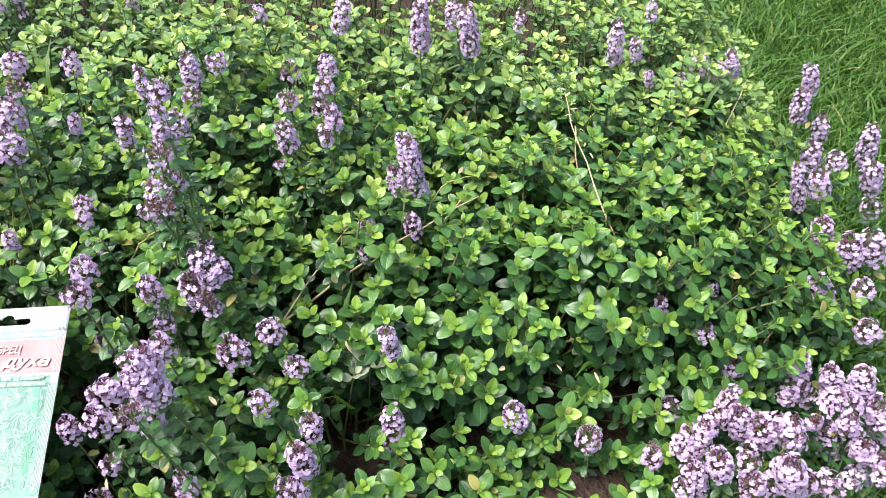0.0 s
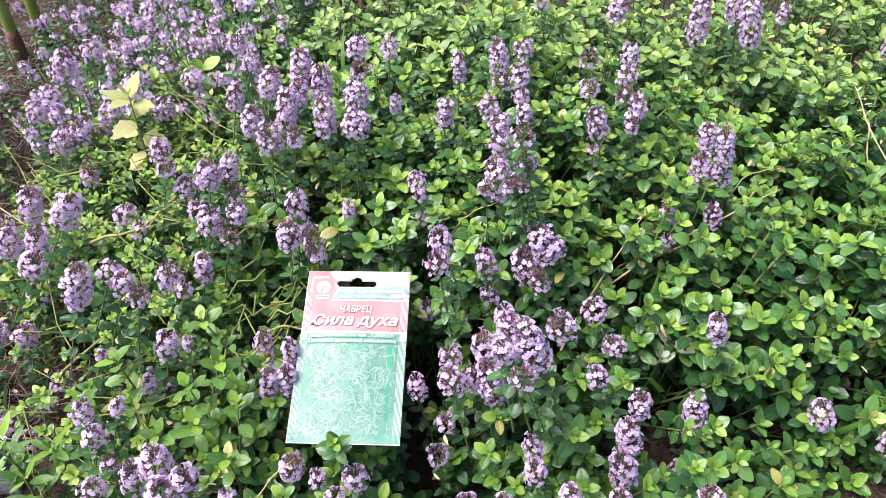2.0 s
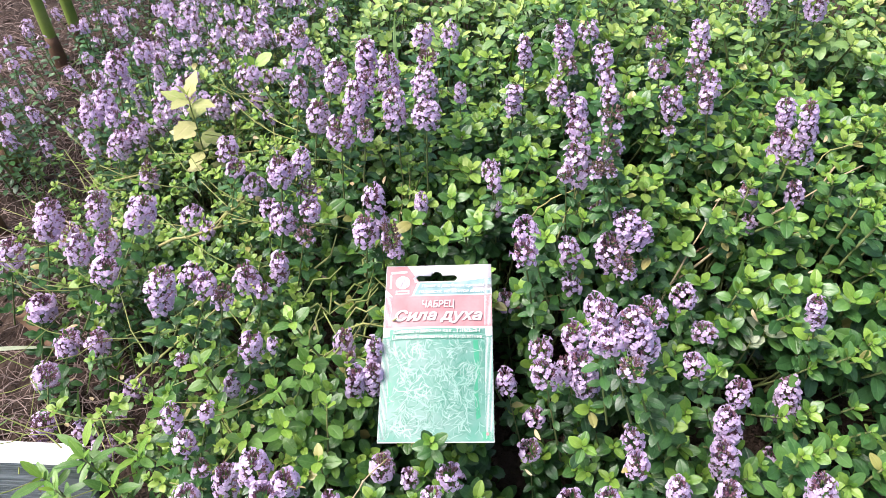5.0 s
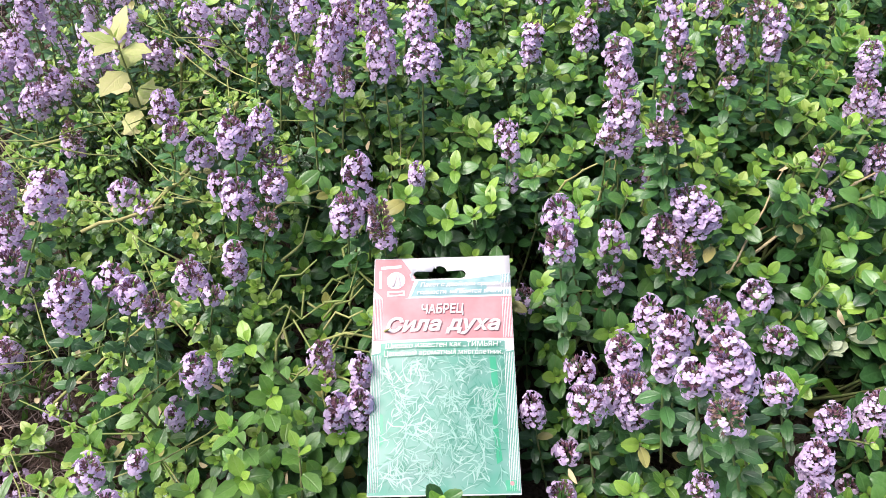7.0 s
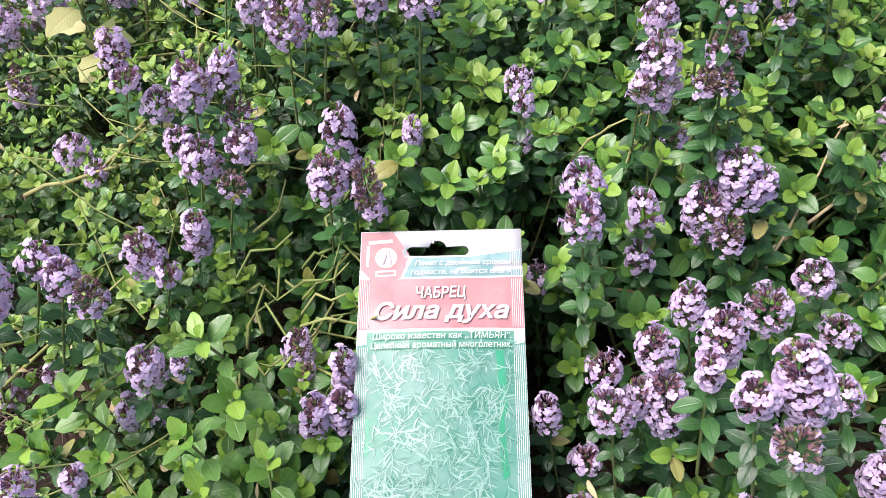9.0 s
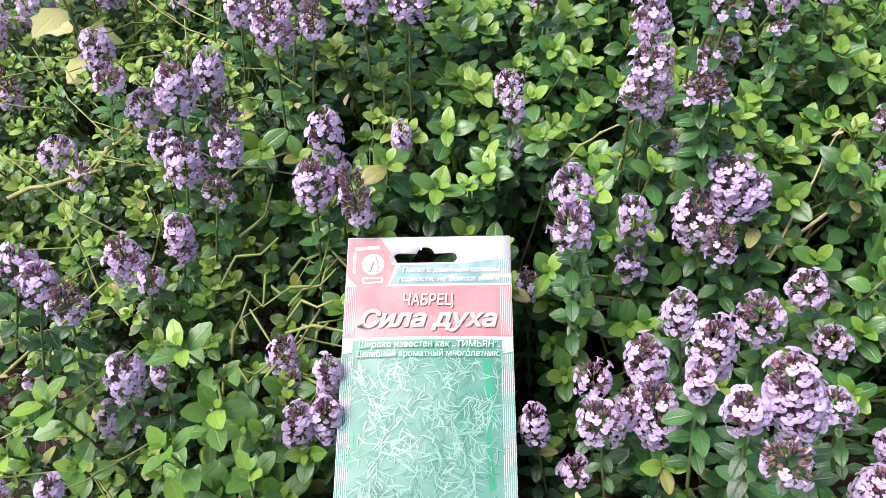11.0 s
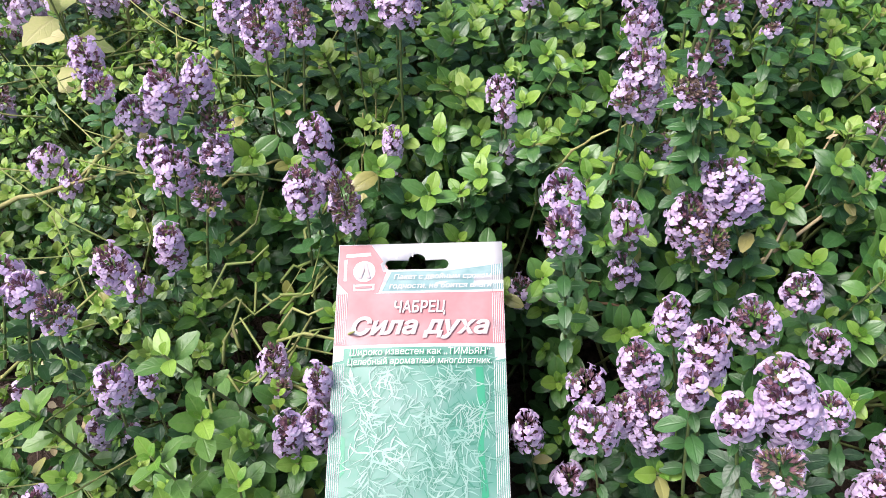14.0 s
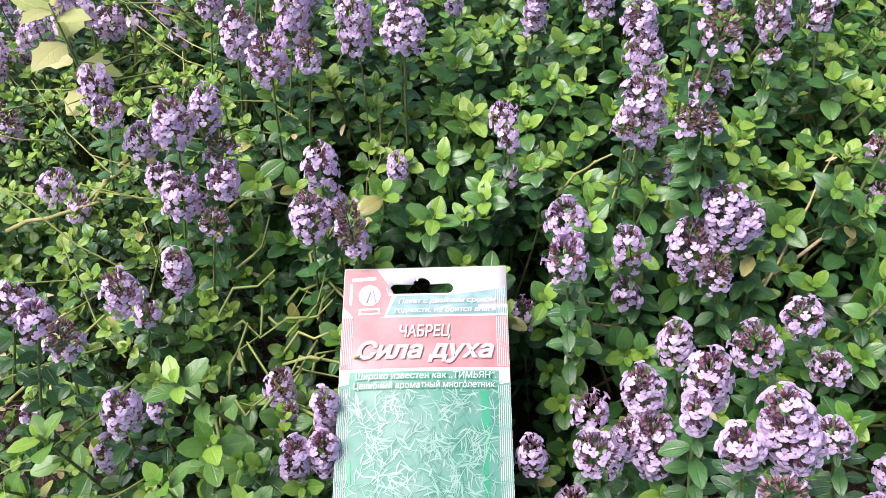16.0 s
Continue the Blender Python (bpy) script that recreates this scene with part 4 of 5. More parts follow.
def packet_body():
    """Front and back film, joined at the edges, with the hang hole cut through the header."""
    low = PH / 2 - 0.02
    bm = bmesh.new()

    def ring(pts):
        vs = [bm.verts.new((-PW / 2 + x / 1000, PH / 2 - y / 1000, 0.0004)) for x, y in pts]
        return [bm.edges.new((vs[k], vs[(k + 1) % len(vs)])) for k in range(len(vs))]

    edges = ring([(0, 0)] + [(8 * k, 0) for k in range(1, 10)] + [(80, 0), (80, 20)] + [(80 - 8 * k, 20) for k in range(1, 10)] + [(0, 20)])
    edges += ring(slot_outline())
    bmesh.ops.triangle_fill(bm, use_beauty=True, use_dissolve=False, edges=edges)
    bmesh.ops.recalc_face_normals(bm, faces=bm.faces)
    if bm.faces[:][0].normal.z < 0:
        bmesh.ops.reverse_faces(bm, faces=bm.faces)
    geo = bmesh.ops.extrude_face_region(bm, geom=bm.faces[:])
    for g in geo["geom"]:
        if isinstance(g, bmesh.types.BMVert):
            g.co.z = -0.0004
    bmesh.ops.recalc_face_normals(bm, faces=bm.faces)
    s = bm_shape(bm)
    bm.free()
    nu, nv = 20, 28
    for side in (1, -1):
        p = film((-PW / 2, PW / 2, -PH / 2, low), 0.0004, nu, nv)
        if side < 0:
            for q in p.v:
                q.z = -0.0004 - (q.z - 0.0004) * 0.7
            p.f = [f[::-1] for f in p.f]
        s.join(p, Matrix.Identity(4))
    for a, b in (((-PW / 2, -PH / 2), (-PW / 2, low)), ((PW / 2, low), (PW / 2, -PH / 2)), ((PW / 2, -PH / 2), (-PW / 2, -PH / 2))):
        s.add([(*a, 0.0004), (*b, 0.0004), (*b, -0.0004), (*a, -0.0004)], [(0, 1, 2, 3)], [(0, 0)] * 4)
    return s


def words(text, left, right, base, tall, off, shear=0.0, fat=0.0):
    """Lettering as a mesh that follows the packet, between left and right, its baseline base below the top (millimetres)."""
    cu = bpy.data.curves.new("words", "FONT")
    cu.body, cu.size, cu.shear, cu.resolution_u, cu.fill_mode = text, 1.0, shear, 3, "NONE"
    ob = bpy.data.objects.new("words", cu)
    scene.collection.objects.link(ob)
    bpy.context.view_layer.update()
    wire = bpy.data.meshes.new_from_object(ob)
    bpy.data.objects.remove(ob)
    bpy.data.curves.remove(cu)
    pts = [Vector(p.co[:2]) for p in wire.vertices]
    edges = [tuple(e.vertices) for e in wire.edges]
    bpy.data.meshes.remove(wire)
    if fat:
        after, before = dict(edges), {j: i for i, j in edges}
        side = 1 if sum(pts[i].cross(pts[j]) for i, j in edges) > 0 else -1
        moved = []
        for i, p in enumerate(pts):
            d, e = (p - pts[before.get(i, i)]).normalized(), (pts[after.get(i, i)] - p).normalized()
            n = Vector((d.y + e.y, -d.x - e.x))
            moved.append(p + n.normalized() * side * fat * min(1.6, 2 / max(0.8, n.length)))
        pts = moved
    x0, x1 = min(p.x for p in pts), max(p.x for p in pts)
    vs, _, tris, *_ = delaunay_2d_cdt(pts, edges, [], 0, 1e-5)
    ends = np.array([(*pts[i], *pts[j]) for i, j in edges])
    kept = []
    for t in tris:
        c = (vs[t[0]] + vs[t[1]] + vs[t[2]]) / 3
        hit = ends[(ends[:, 1] > c.y) != (ends[:, 3] > c.y)]
        cross = hit[:, 0] + (c.y - hit[:, 1]) * (hit[:, 2] - hit[:, 0]) / (hit[:, 3] - hit[:, 1])
        if np.count_nonzero(cross > c.x) % 2:
            kept.append(tuple(t))
    flat = [(-PW / 2 + (left + (right - left) * (p.x - x0) / (x1 - x0)) / 1000, PH / 2 - base / 1000 + p.y * tall / 720) for p in vs]
    return Shape().add([(u, v, swell(u, v) + off) for u, v in flat], kept, flat)


def seed_packet():
    x = Vector((0.0798, 0.0026, 0.0065))
    y = Vector((-0.0042, 0.1285, 0.0415)).normalized()
    x = (x - y * x.dot(y)).normalized()
    z = x.cross(y)
    m = Matrix((x, y, z)).transposed().to_4x4()
    m.translation = Vector((0.0024, -0.0005, 0.1010))
    e = thing("seed_packet", "glossy seed packet with red band and mint-green picture lying on thyme", "seed packet", (0, 0, 0))
    e.matrix_basis = m

    def show(name, s, mat, label=""):
        me = s if isinstance(s, bpy.types.Mesh) else s.mesh(name, [])
        me.materials.clear()
        me.materials.append(mat)
        return part(name, me, e, label=label)

    show("packet_body", packet_body(), M_FILM, "white plastic film with a hang hole")
    k = 0.00055
    show("logo_panel", flat_print([(0.4, 0.4), (16, 0.4), (24.5, 12.5), (20.3, 25.2), (7, 27), (0.4, 20)], k), M_RED, "red hexagonal panel")
    show("logo_disc", flat_print(disc(13, 14.2, 5.4), k + 0.0002), M_INK, "white round emblem")
    show("logo_mark", flat_print([(9.8, 18), (13.2, 9.6), (14.2, 9.6), (16.2, 18), (14.4, 18), (13.4, 12.6), (11.8, 18)], k + 0.0009), M_SHADE, "grey pointed mark")
    show("logo_plate", flat_print([(8, 21), (18.2, 20.6), (18.2, 23.8), (8, 24.2)], k + 0.0002), M_INK, "pale plate")
    show("logo_plate_line", flat_print([(9, 22), (17.2, 21.7), (17.2, 22.9), (9, 23.2)], k + 0.0006), M_RED)
    show("series_line", flat_print([(4, 5.2), (16, 4.4), (16, 6.2), (4, 7)], k + 0.0002), M_INK, "white unreadable bar")
    show("series_line", flat_print([(3.2, 8), (4.6, 8), (4.6, 19), (3.2, 19)], k + 0.0002), M_INK, "white unreadable bar")
    show("teal_strip", flat_print([(26.3, 14.5), (53.5, 14.5), (79.6, 11.5), (79.6, 17), (66, 18), (66, 22), (79.6, 21.4), (79.6, 24.5), (21.8, 24.5)], k), M_TEAL, "teal striped field")
    for xx, yy in ((36.2, 1.5), (28.5, 2.5), (62, 1.3), (65, 1.6), (68.3, 1.2)):
        show("pencil_stroke", flat_print([(xx, yy), (xx + 0.8, yy), (xx + 0.5, yy + 5.5), (xx - 0.3, yy + 5.5)], k), M_PENCIL)
    show("red_band", film((-PW / 2 + 0.0002, PW / 2 - 0.0002, PH / 2 - 0.051, PH / 2 - 0.0255), k, 24, 10), M_RED, "rosy red band")
    show("herb_picture", film((-PW / 2 + 0.0002, PW / 2 - 0.0002, -PH / 2 + 0.0006, PH / 2 - 0.0525), k, 24, 24), M_MINT, "mint-green picture of herb sprigs")
    for a, b in ((0.2, 5), (75, 79.8)):
        show("white_corner", flat_print([(a, 51.2), (b, 51.2), (b, 58), (a, 59)], k + 0.0002), M_INK)
    show("green_shadow", flat_print([(66, 62), (69.5, 62), (71, 90), (69, 92), (69.5, 104), (71, 118), (68, 120), (66.5, 100), (67.5, 88)], k + 0.0002), M_GREEN, "deep green streak")
    show("green_shadow", flat_print([(5.5, 92), (7.5, 93), (8, 108), (6, 110)], k + 0.0002), M_GREEN)
    show("maker_mark", flat_print([(72, 128), (78, 128), (78, 133.5), (72, 133.5)], k + 0.0002), M_GREEN, "small green and red mark")
    show("maker_dot", flat_print(disc(75.5, 129.6, 1.1, 12), k + 0.0004), M_RED)
    # printed sprigs
    pr = random.Random(3)
    sprigs, shades = Shape(), Shape()
    needles = []
    for _ in range(150):
        cx, cy, head, curve = pr.uniform(3, 77), pr.uniform(58, 133), pr.uniform(0, 6.28), pr.uniform(-0.09, 0.09)
        reach = pr.uniform(8, 17)
        needles.append((cx, cy, head, reach, 0.32, curve * reach * 0.5))
        d = 1.5
        while d < reach:
            a = head + curve * d * 0.5
            px, py = cx + d * math.cos(a), cy + d * math.sin(a)
            for sd in (-1, 1):
                if pr.random() < 0.8:
                    needles.append((px, py, a + sd * pr.uniform(0.5, 1.1), pr.uniform(4.0, 9.5) * (1.1 - 0.5 * d / reach), pr.choice((0.22, 0.32, 0.42, 0.62)), pr.uniform(-0.5, 0.5)))
            d += pr.uniform(1.8, 3.4)
    for cx, cy, a, ln, wd, bend in needles:
        left, right = [], []
        for q in range(6):
            t = q / 5
            aa = a + bend * t
            px, py = cx + ln * t * math.cos(aa), cy + ln * t * math.sin(aa)
            w = wd * math.sin(math.pi * (0.08 + 0.92 * t)) * 0.7
            left.append((px - w * math.sin(aa), py + w * math.cos(aa)))
            right.append((px + w * math.sin(aa), py - w * math.cos(aa)))
        pts = left + right[::-1]
        if all(1 < p[0] < 79 and 55 < p[1] < 134.6 for p in pts):
            dark = pr.random() < 0.4
            lift = k + (0.00012 if dark else 0.0003) + pr.random() * (0.0001 if dark else 0.0002)
            v = [(-PW / 2 + p / 1000, PH / 2 - q / 1000) for p, q in pts]
            (shades if dark else sprigs).add([(p, q, swell(p, q) + lift) for p, q in v], [(i, 11 - i, 10 - i, i + 1)[::-1] for i in range(5)], v)
    show("printed_shade", shades, M_DEEP, "deep green printed herb needles")
    show("printed_sprig", sprigs, M_SPRIG, "pale printed herb needles")
    # lettering
    show("title_shadow", words("Сила духа", 8.3, 73.1, 46.3, 8.3, k + 0.0009, 0.25, 0.04), M_SHADE, "dark outline of the lettering")
    show("title_lettering", words("Сила духа", 8.6, 72.8, 46.3, 8.3, k + 0.0011, 0.25, 0.018), M_INK, "white bold slanted lettering")
    show("name_shadow", words("ЧАБРЕЦ", 28.2, 52.4, 35.8, 5.8, k + 0.0007, 0.1, 0.03), M_SHADE)
    show("name_lettering", words("ЧАБРЕЦ", 28.4, 52.2, 35.8, 5.8, k + 0.001, 0.1, 0.012), M_INK, "white capital lettering")
    for txt, l, r, b in (("Пакет с двойным сроком", 27.5, 74.5, 18.8), ("годности, не боится влаги", 25.5, 74.5, 23.4)):
        show("small_lettering", words(txt, l, r, b, 2.6, k + 0.0008, 0.2, 0.008), M_INK)
    for txt, l, r, b in (("Широко известен как \u201eТИМЬЯН\u201d.", 8, 73.5, 56.2), ("Целебный ароматный многолетник.", 7.2, 73.5, 60.6)):
        show("small_shadow", words(txt, l + 0.3, r + 0.3, b + 0.25, 3.0, k + 0.0009, 0.1, 0.03), M_GREEN)
        show("small_lettering", words(txt, l, r, b, 3.0, k + 0.0012, 0.1, 0.003), M_INK)
    # pressed ribs along both side seals
    for side in (-1, 1):
        for i in range(6):
            u = side * (PW / 2 - 0.0009 - 0.0009 * i)
            for a, b in ((0.0255, 0.0505), (0.0595, PH - 0.002)) if side < 0 else ((0.011, 0.0255), (0.0262, 0.0505), (0.0595, PH - 0.002)):
                rib = Shape()
                pts = [(u, PH / 2 - a - (b - a) * q / 8) for q in range(9)]
                tube([(p, q, swell(p, q) + k + 0.0001) for p, q in pts], [0.00016] * 9, 4, 0, rib)
                show("seal_rib", rib, M_INK)


seed_packet()


# ---- stalks, straws and dry stems among the thyme ----
def stalk(name, label, a, b, r, mat, bow=0.01, category="stem", bud=0.0, group=""):
    a, b = Vector(a), Vector(b)
    q = Vector((rng.uniform(-1, 1), rng.uniform(-1, 1), 0.8)) * bow
    pts = [a.lerp(b, t) + q * 4 * t * (1 - t) + Vector((rng.uniform(-1, 1), rng.uniform(-1, 1), rng.uniform(-1, 1))) * 0.0012 for t in [k / 7 for k in range(8)]]
    pts[0], pts[-1] = a, b
    s = tube(pts, [r * (1 - 0.45 * k / 7) for k in range(8)], 6)
    e = thing(name, label, category, a, group)
    off = Matrix.Translation(-a)
    st = part("stem", s.mesh("stem", [mat]), e, off)
    for k in (2, 4):
        s2 = Shape()
        d = (pts[k + 1] - pts[k]).normalized()
        tube([pts[k] - d * 0.0012, pts[k], pts[k] + d * 0.0012], [r * 0.75, r * 1.25, r * 0.75], 6, 0, s2)
        part("node", s2.mesh("node", [mat]), e, off)
    if bud:
        bm = bmesh.new()
        bmesh.ops.create_uvsphere(bm, u_segments=8, v_segments=7, radius=bud)
        for v in bm.verts:
            v.co.x *= 0.62 + 0.25 * (v.co.z > 0)
            v.co.y *= 0.62
            v.co.z *= 1.25
        sh = bm_shape(bm)
        bm.free()
        up = (pts[-1] - pts[-2]).normalized().to_track_quat("Z", "Y").to_matrix().to_4x4()
        part("seed_capsule", sh.mesh("seed_capsule", [M_DRYSTEM]), e, off @ Matrix.Translation(b) @ up, "pale dry seed capsule")
    return e


PALE = "pale yellow-green grass stalk leaning through the thyme"
DRY = "dry straw-coloured stalk lying over the thyme leaves"
for a, b, r, kind, bud in (
    ((-0.167, 0.134, 0.125), (-0.205, 0.125, 0.09), 0.0013, 0, 0), ((-0.165, 0.13, 0.125), (-0.198, 0.123, 0.085), 0.0012, 0, 0),
    ((-0.24, 0.108, 0.09), (-0.145, 0.135, 0.10), 0.0014, 0, 0), ((-0.215, 0.294, 0.11), (-0.232, 0.28, 0.03), 0.0012, 0, 0),
    ((-0.19, 0.19, 0.02), (-0.139, 0.171, 0.15), 0.0007, 0, 0.0028), ((-0.16, 0.2, 0.02), (-0.118, 0.174, 0.15), 0.0007, 0, 0.0028),
    ((0.166, 0.05, 0.06), (0.24, 0.168, 0.115), 0.001, 1, 0), ((0.045, 0.077, 0.06), (0.13, 0.065, 0.07), 0.0012, 2, 0),
    ((0.07, 0.119, 0.12), (0.106, 0.122, 0.155), 0.0008, 0, 0.002), ((0.088, 0.1, 0.1), (0.106, 0.12, 0.155), 0.0008, 0, 0),
    ((-0.044, 0.13, 0.05), (-0.03, 0.167, 0.13), 0.0008, 0, 0.0017), ((-0.039, 0.13, 0.05), (-0.018, 0.168, 0.13), 0.0008, 0, 0.0017),
    ((-0.046, 0.135, 0.05), (-0.036, 0.152, 0.13), 0.0007, 0, 0), ((0.183, 0.094, 0.07), (0.355, 0.183, 0.14), 0.0012, 1, 0),
    ((0.357, 0.216, 0.12), (0.316, 0.171, 0.10), 0.001, 1, 0), ((0.467, 0.289, 0.15), (0.481, 0.244, 0.09), 0.0009, 1, 0),
    ((-0.334, 0.231, 0.06), (-0.145, 0.254, 0.09), 0.0012, 0, 0), ((-0.491, 0.303, -0.03), (-0.369, 0.227, -0.02), 0.0013, 1, 0),
    ((0.683, 0.448, 0.11), (0.56, 0.32, 0.1), 0.0011, 1, 0), ((0.71, 0.167, 0.0), (0.601, 0.07, 0.03), 0.0011, 1, 0),
    ((0.69, 0.12, 0.065), (0.79, 0.095, 0.03), 0.001, 1, 0), ((-0.05, -0.1, 0.05), (-0.028, -0.072, 0.07), 0.0007, 1, 0),
    ((0.06, 0.091, 0.05), (0.135, 0.093, 0.05), 0.001, 2, 0), ((0.207, 0.129, 0.07), (0.257, 0.154, 0.1), 0.001, 2, 0),
    ((0.309, 0.171, 0.13), (0.351, 0.193, 0.155), 0.0008, 0, 0.0015), ((-0.128, 0.13, 0.08), (-0.062, 0.137, 0.11), 0.0011, 0, 0),
    ((-0.25, 0.02, 0.02), (-0.16, 0.045, 0.1), 0.0011, 0, 0), ((-0.2, -0.09, 0.0), (-0.13, -0.05, 0.06), 0.0011, 0, 0),
    ((0.15, 0.1, 0.06), (0.19, 0.06, 0.07), 0.0008, 2, 0), ((-0.3, 0.15, 0.0), (-0.2, 0.17, 0.07), 0.0011, 1, 0),
    ((0.66, 0.35, 0.09), (0.74, 0.46, 0.12), 0.0009, 1, 0), ((0.61, 0.2, 0.08), (0.72, 0.29, 0.09), 0.001, 1, 0),
):
    name, label, mat = (("grass_stalk", PALE, M_DRYSTEM), ("dry_stalk", DRY, M_STRAW), ("woody_stem", "thin brown woody thyme stem across a dark gap", M_BRANCH))[kind]
    stalk(name, label, a, b, r, mat, 0.006, bud=bud, group=name + "s in the thyme")


def seed_stalk(a, b):
    """A dry grass ear with hanging husks."""
    e = stalk("dry_grass_ear", "bleached dry grass ear with thin husks among the leaves", b, a, 0.0009, M_STRAW, 0.012)
    a, b = Vector(a), Vector(b)
    for k in range(12):
        p = b.lerp(a, 0.55 + 0.045 * k) + Vector((rng.uniform(-1, 1), rng.uniform(-1, 1), 0.6)) * 0.003
        lf = leaf(rng.uniform(0.006, 0.011), 0.0022, 0.4, 0.4, 4)
        part("husk", lf.mesh("husk", [M_STRAW]), e, Matrix.Translation(p - b) @ turn(rng.uniform(0, 6.28), rng.uniform(-0.3, 0.9)))


seed_stalk((0.462, 0.33, 0.165), (0.488, 0.165, 0.105))


# ---- weeds among the thyme ----
def broad_weed(x, y, z, size, nodes, label, name="broad_leaf_weed", mat=M_WEED, lean=0.25, gap=0.016, ratio=0.6, teeth=0.0):
    e = thing(name, label, "weed", (x, y, ground_z(x, y)))
    bits = []
    st = leafy_shoot(rng, 5, nodes, size, gap, ratio, pieces=bits, tail=max(0.01, z - ground_z(x, y) - nodes * gap))
    up = Vector((rng.uniform(-lean, lean), rng.uniform(-lean, lean) - 0.1, 1)).normalized()
    m = Matrix.Translation((0, 0, z - ground_z(x, y))) @ up.to_track_quat("Z", "Y").to_matrix().to_4x4()
    ob = part("shoot", st.mesh("shoot", [M_STEM]), e, m)
    for lf, lm, slot in bits:
        if teeth:
            ln = max(p.x for p in lf.v)
            lf = leaf(ln, ln * ratio, 0.15, 0.2, 9, teeth=teeth)
        part("leaf", lf.mesh("leaf", [M_YOUNG if slot == 2 and mat == M_WEED else mat]), ob, lm)


FRESH = "fresh green broad-leaved weed rising through the thyme"
for x, y, z, size, nodes in ((-0.083, -0.034, 0.125, 0.015, 6), (-0.092, -0.026, 0.158, 0.013, 6), (-0.165, -0.024, 0.105, 0.015, 6), (-0.1, -0.06, 0.085, 0.016, 6),
                             (-0.055, -0.105, 0.05, 0.015, 5), (-0.2, -0.03, 0.06, 0.014, 5), (-0.13, -0.06, 0.07, 0.014, 5), (-0.225, 0.04, 0.05, 0.013, 5),
                             (-0.115, 0.045, 0.085, 0.013, 5), (-0.24, -0.09, 0.0, 0.015, 5), (-0.3, 0.26, 0.05, 0.015, 4), (-0.22, 0.16, 0.07, 0.014, 4),
                             (-0.17, 0.06, 0.075, 0.013, 5), (-0.26, 0.12, 0.04, 0.013, 4), (-0.33, -0.075, -0.04, 0.015, 4), (-0.2, -0.11, 0.03, 0.015, 4),
                             (-0.07, -0.05, 0.1, 0.014, 6), (-0.105, -0.045, 0.11, 0.014, 6), (-0.15, -0.045, 0.085, 0.013, 5), (-0.075, -0.075, 0.07, 0.014, 5),
                             (-0.185, -0.06, 0.06, 0.013, 5), (-0.21, 0.35, 0.125, 0.026, 3)):
    broad_weed(x, y, z, size, nodes, FRESH)
for x, y, z in ((-0.255, -0.062, 0.035), (-0.28, -0.075, 0.01), (-0.235, -0.075, 0.02), (-0.262, -0.05, 0.03), (-0.3, -0.06, 0.0), (-0.22, -0.055, 0.03)):
    broad_weed(x, y, z, 0.023, 5, "weed with long narrow green leaves beside the board", "narrow_leaf_weed", ratio=0.3)
broad_weed(-0.238, 0.236, 0.158, 0.03, 7, "sickly yellow seedling with toothed leaves between thyme flowers", "yellow_seedling", M_YELLOW, 0.05, 0.021, 0.5, 0.12)
broad_weed(0.257, 0.05, 0.075, 0.021, 3, "pale grey-green downy seedling in a dark gap", "pale_seedling", M_PALE, 0.1, 0.012)
broad_weed(0.245, 0.042, 0.07, 0.017, 3, "pale grey-green downy seedling in a dark gap", "pale_seedling", M_PALE, 0.2, 0.012)


# ---- white edging board ----
def board():
    n = Nodes("board_paint")
    pos = n.add("ShaderNodeNewGeometry").outputs["Position"]
    mp = n.add("ShaderNodeMapping", {"Vector": pos, "Scale": (6, 90, 140)})
    grain = n.noise(3, 5, 0.6, mp.outputs[0])
    wear = n.ramp(n.noise(30, 4), 0.62, 0.72)
    c = n.mix(wear, (0.8, 0.8, 0.78), (0.42, 0.42, 0.4))
    n.base(c, 0.6, 0.3)
    n.bump(grain, 0.3, 0.001)
    paint = n.mat
    n = Nodes("board_grey")
    pos = n.add("ShaderNodeNewGeometry").outputs["Position"]
    mp = n.add("ShaderNodeMapping", {"Vector": pos, "Scale": (4, 60, 170)})
    grain = n.ramp(n.noise(3, 5, 0.6, mp.outputs[0]), 0.35, 0.65)
    n.base(n.mix(grain, (0.19, 0.21, 0.215), (0.46, 0.5, 0.51)), 0.85, 0.2)
    n.bump(grain, 0.7, 0.002)
    e = thing("edging_board", "weathered edging board with white painted top edge beside the soil", "board", (-0.7, -0.028, -0.1))
    for name, mat, z0, z1, dy in (("plank", n.mat, -0.125, -0.0213, 0.0), ("painted_edge", paint, -0.0213, -0.0185, 0.0012)):
        bm = bmesh.new()
        bmesh.ops.create_cube(bm, size=1)
        for v in bm.verts:
            v.co = Vector((v.co.x * 0.94 - 0.06, v.co.y * (0.0185 + dy), (z0 + z1) / 2 + v.co.z * (z1 - z0)))
        bmesh.ops.bevel(bm, geom=bm.edges[:], offset=0.0012, segments=2, affect="EDGES")
        s = bm_shape(bm)
        bm.free()
        part(name, s.mesh(name, [mat], False), e, Matrix.Translation((0, 0, 0.1)))


board()


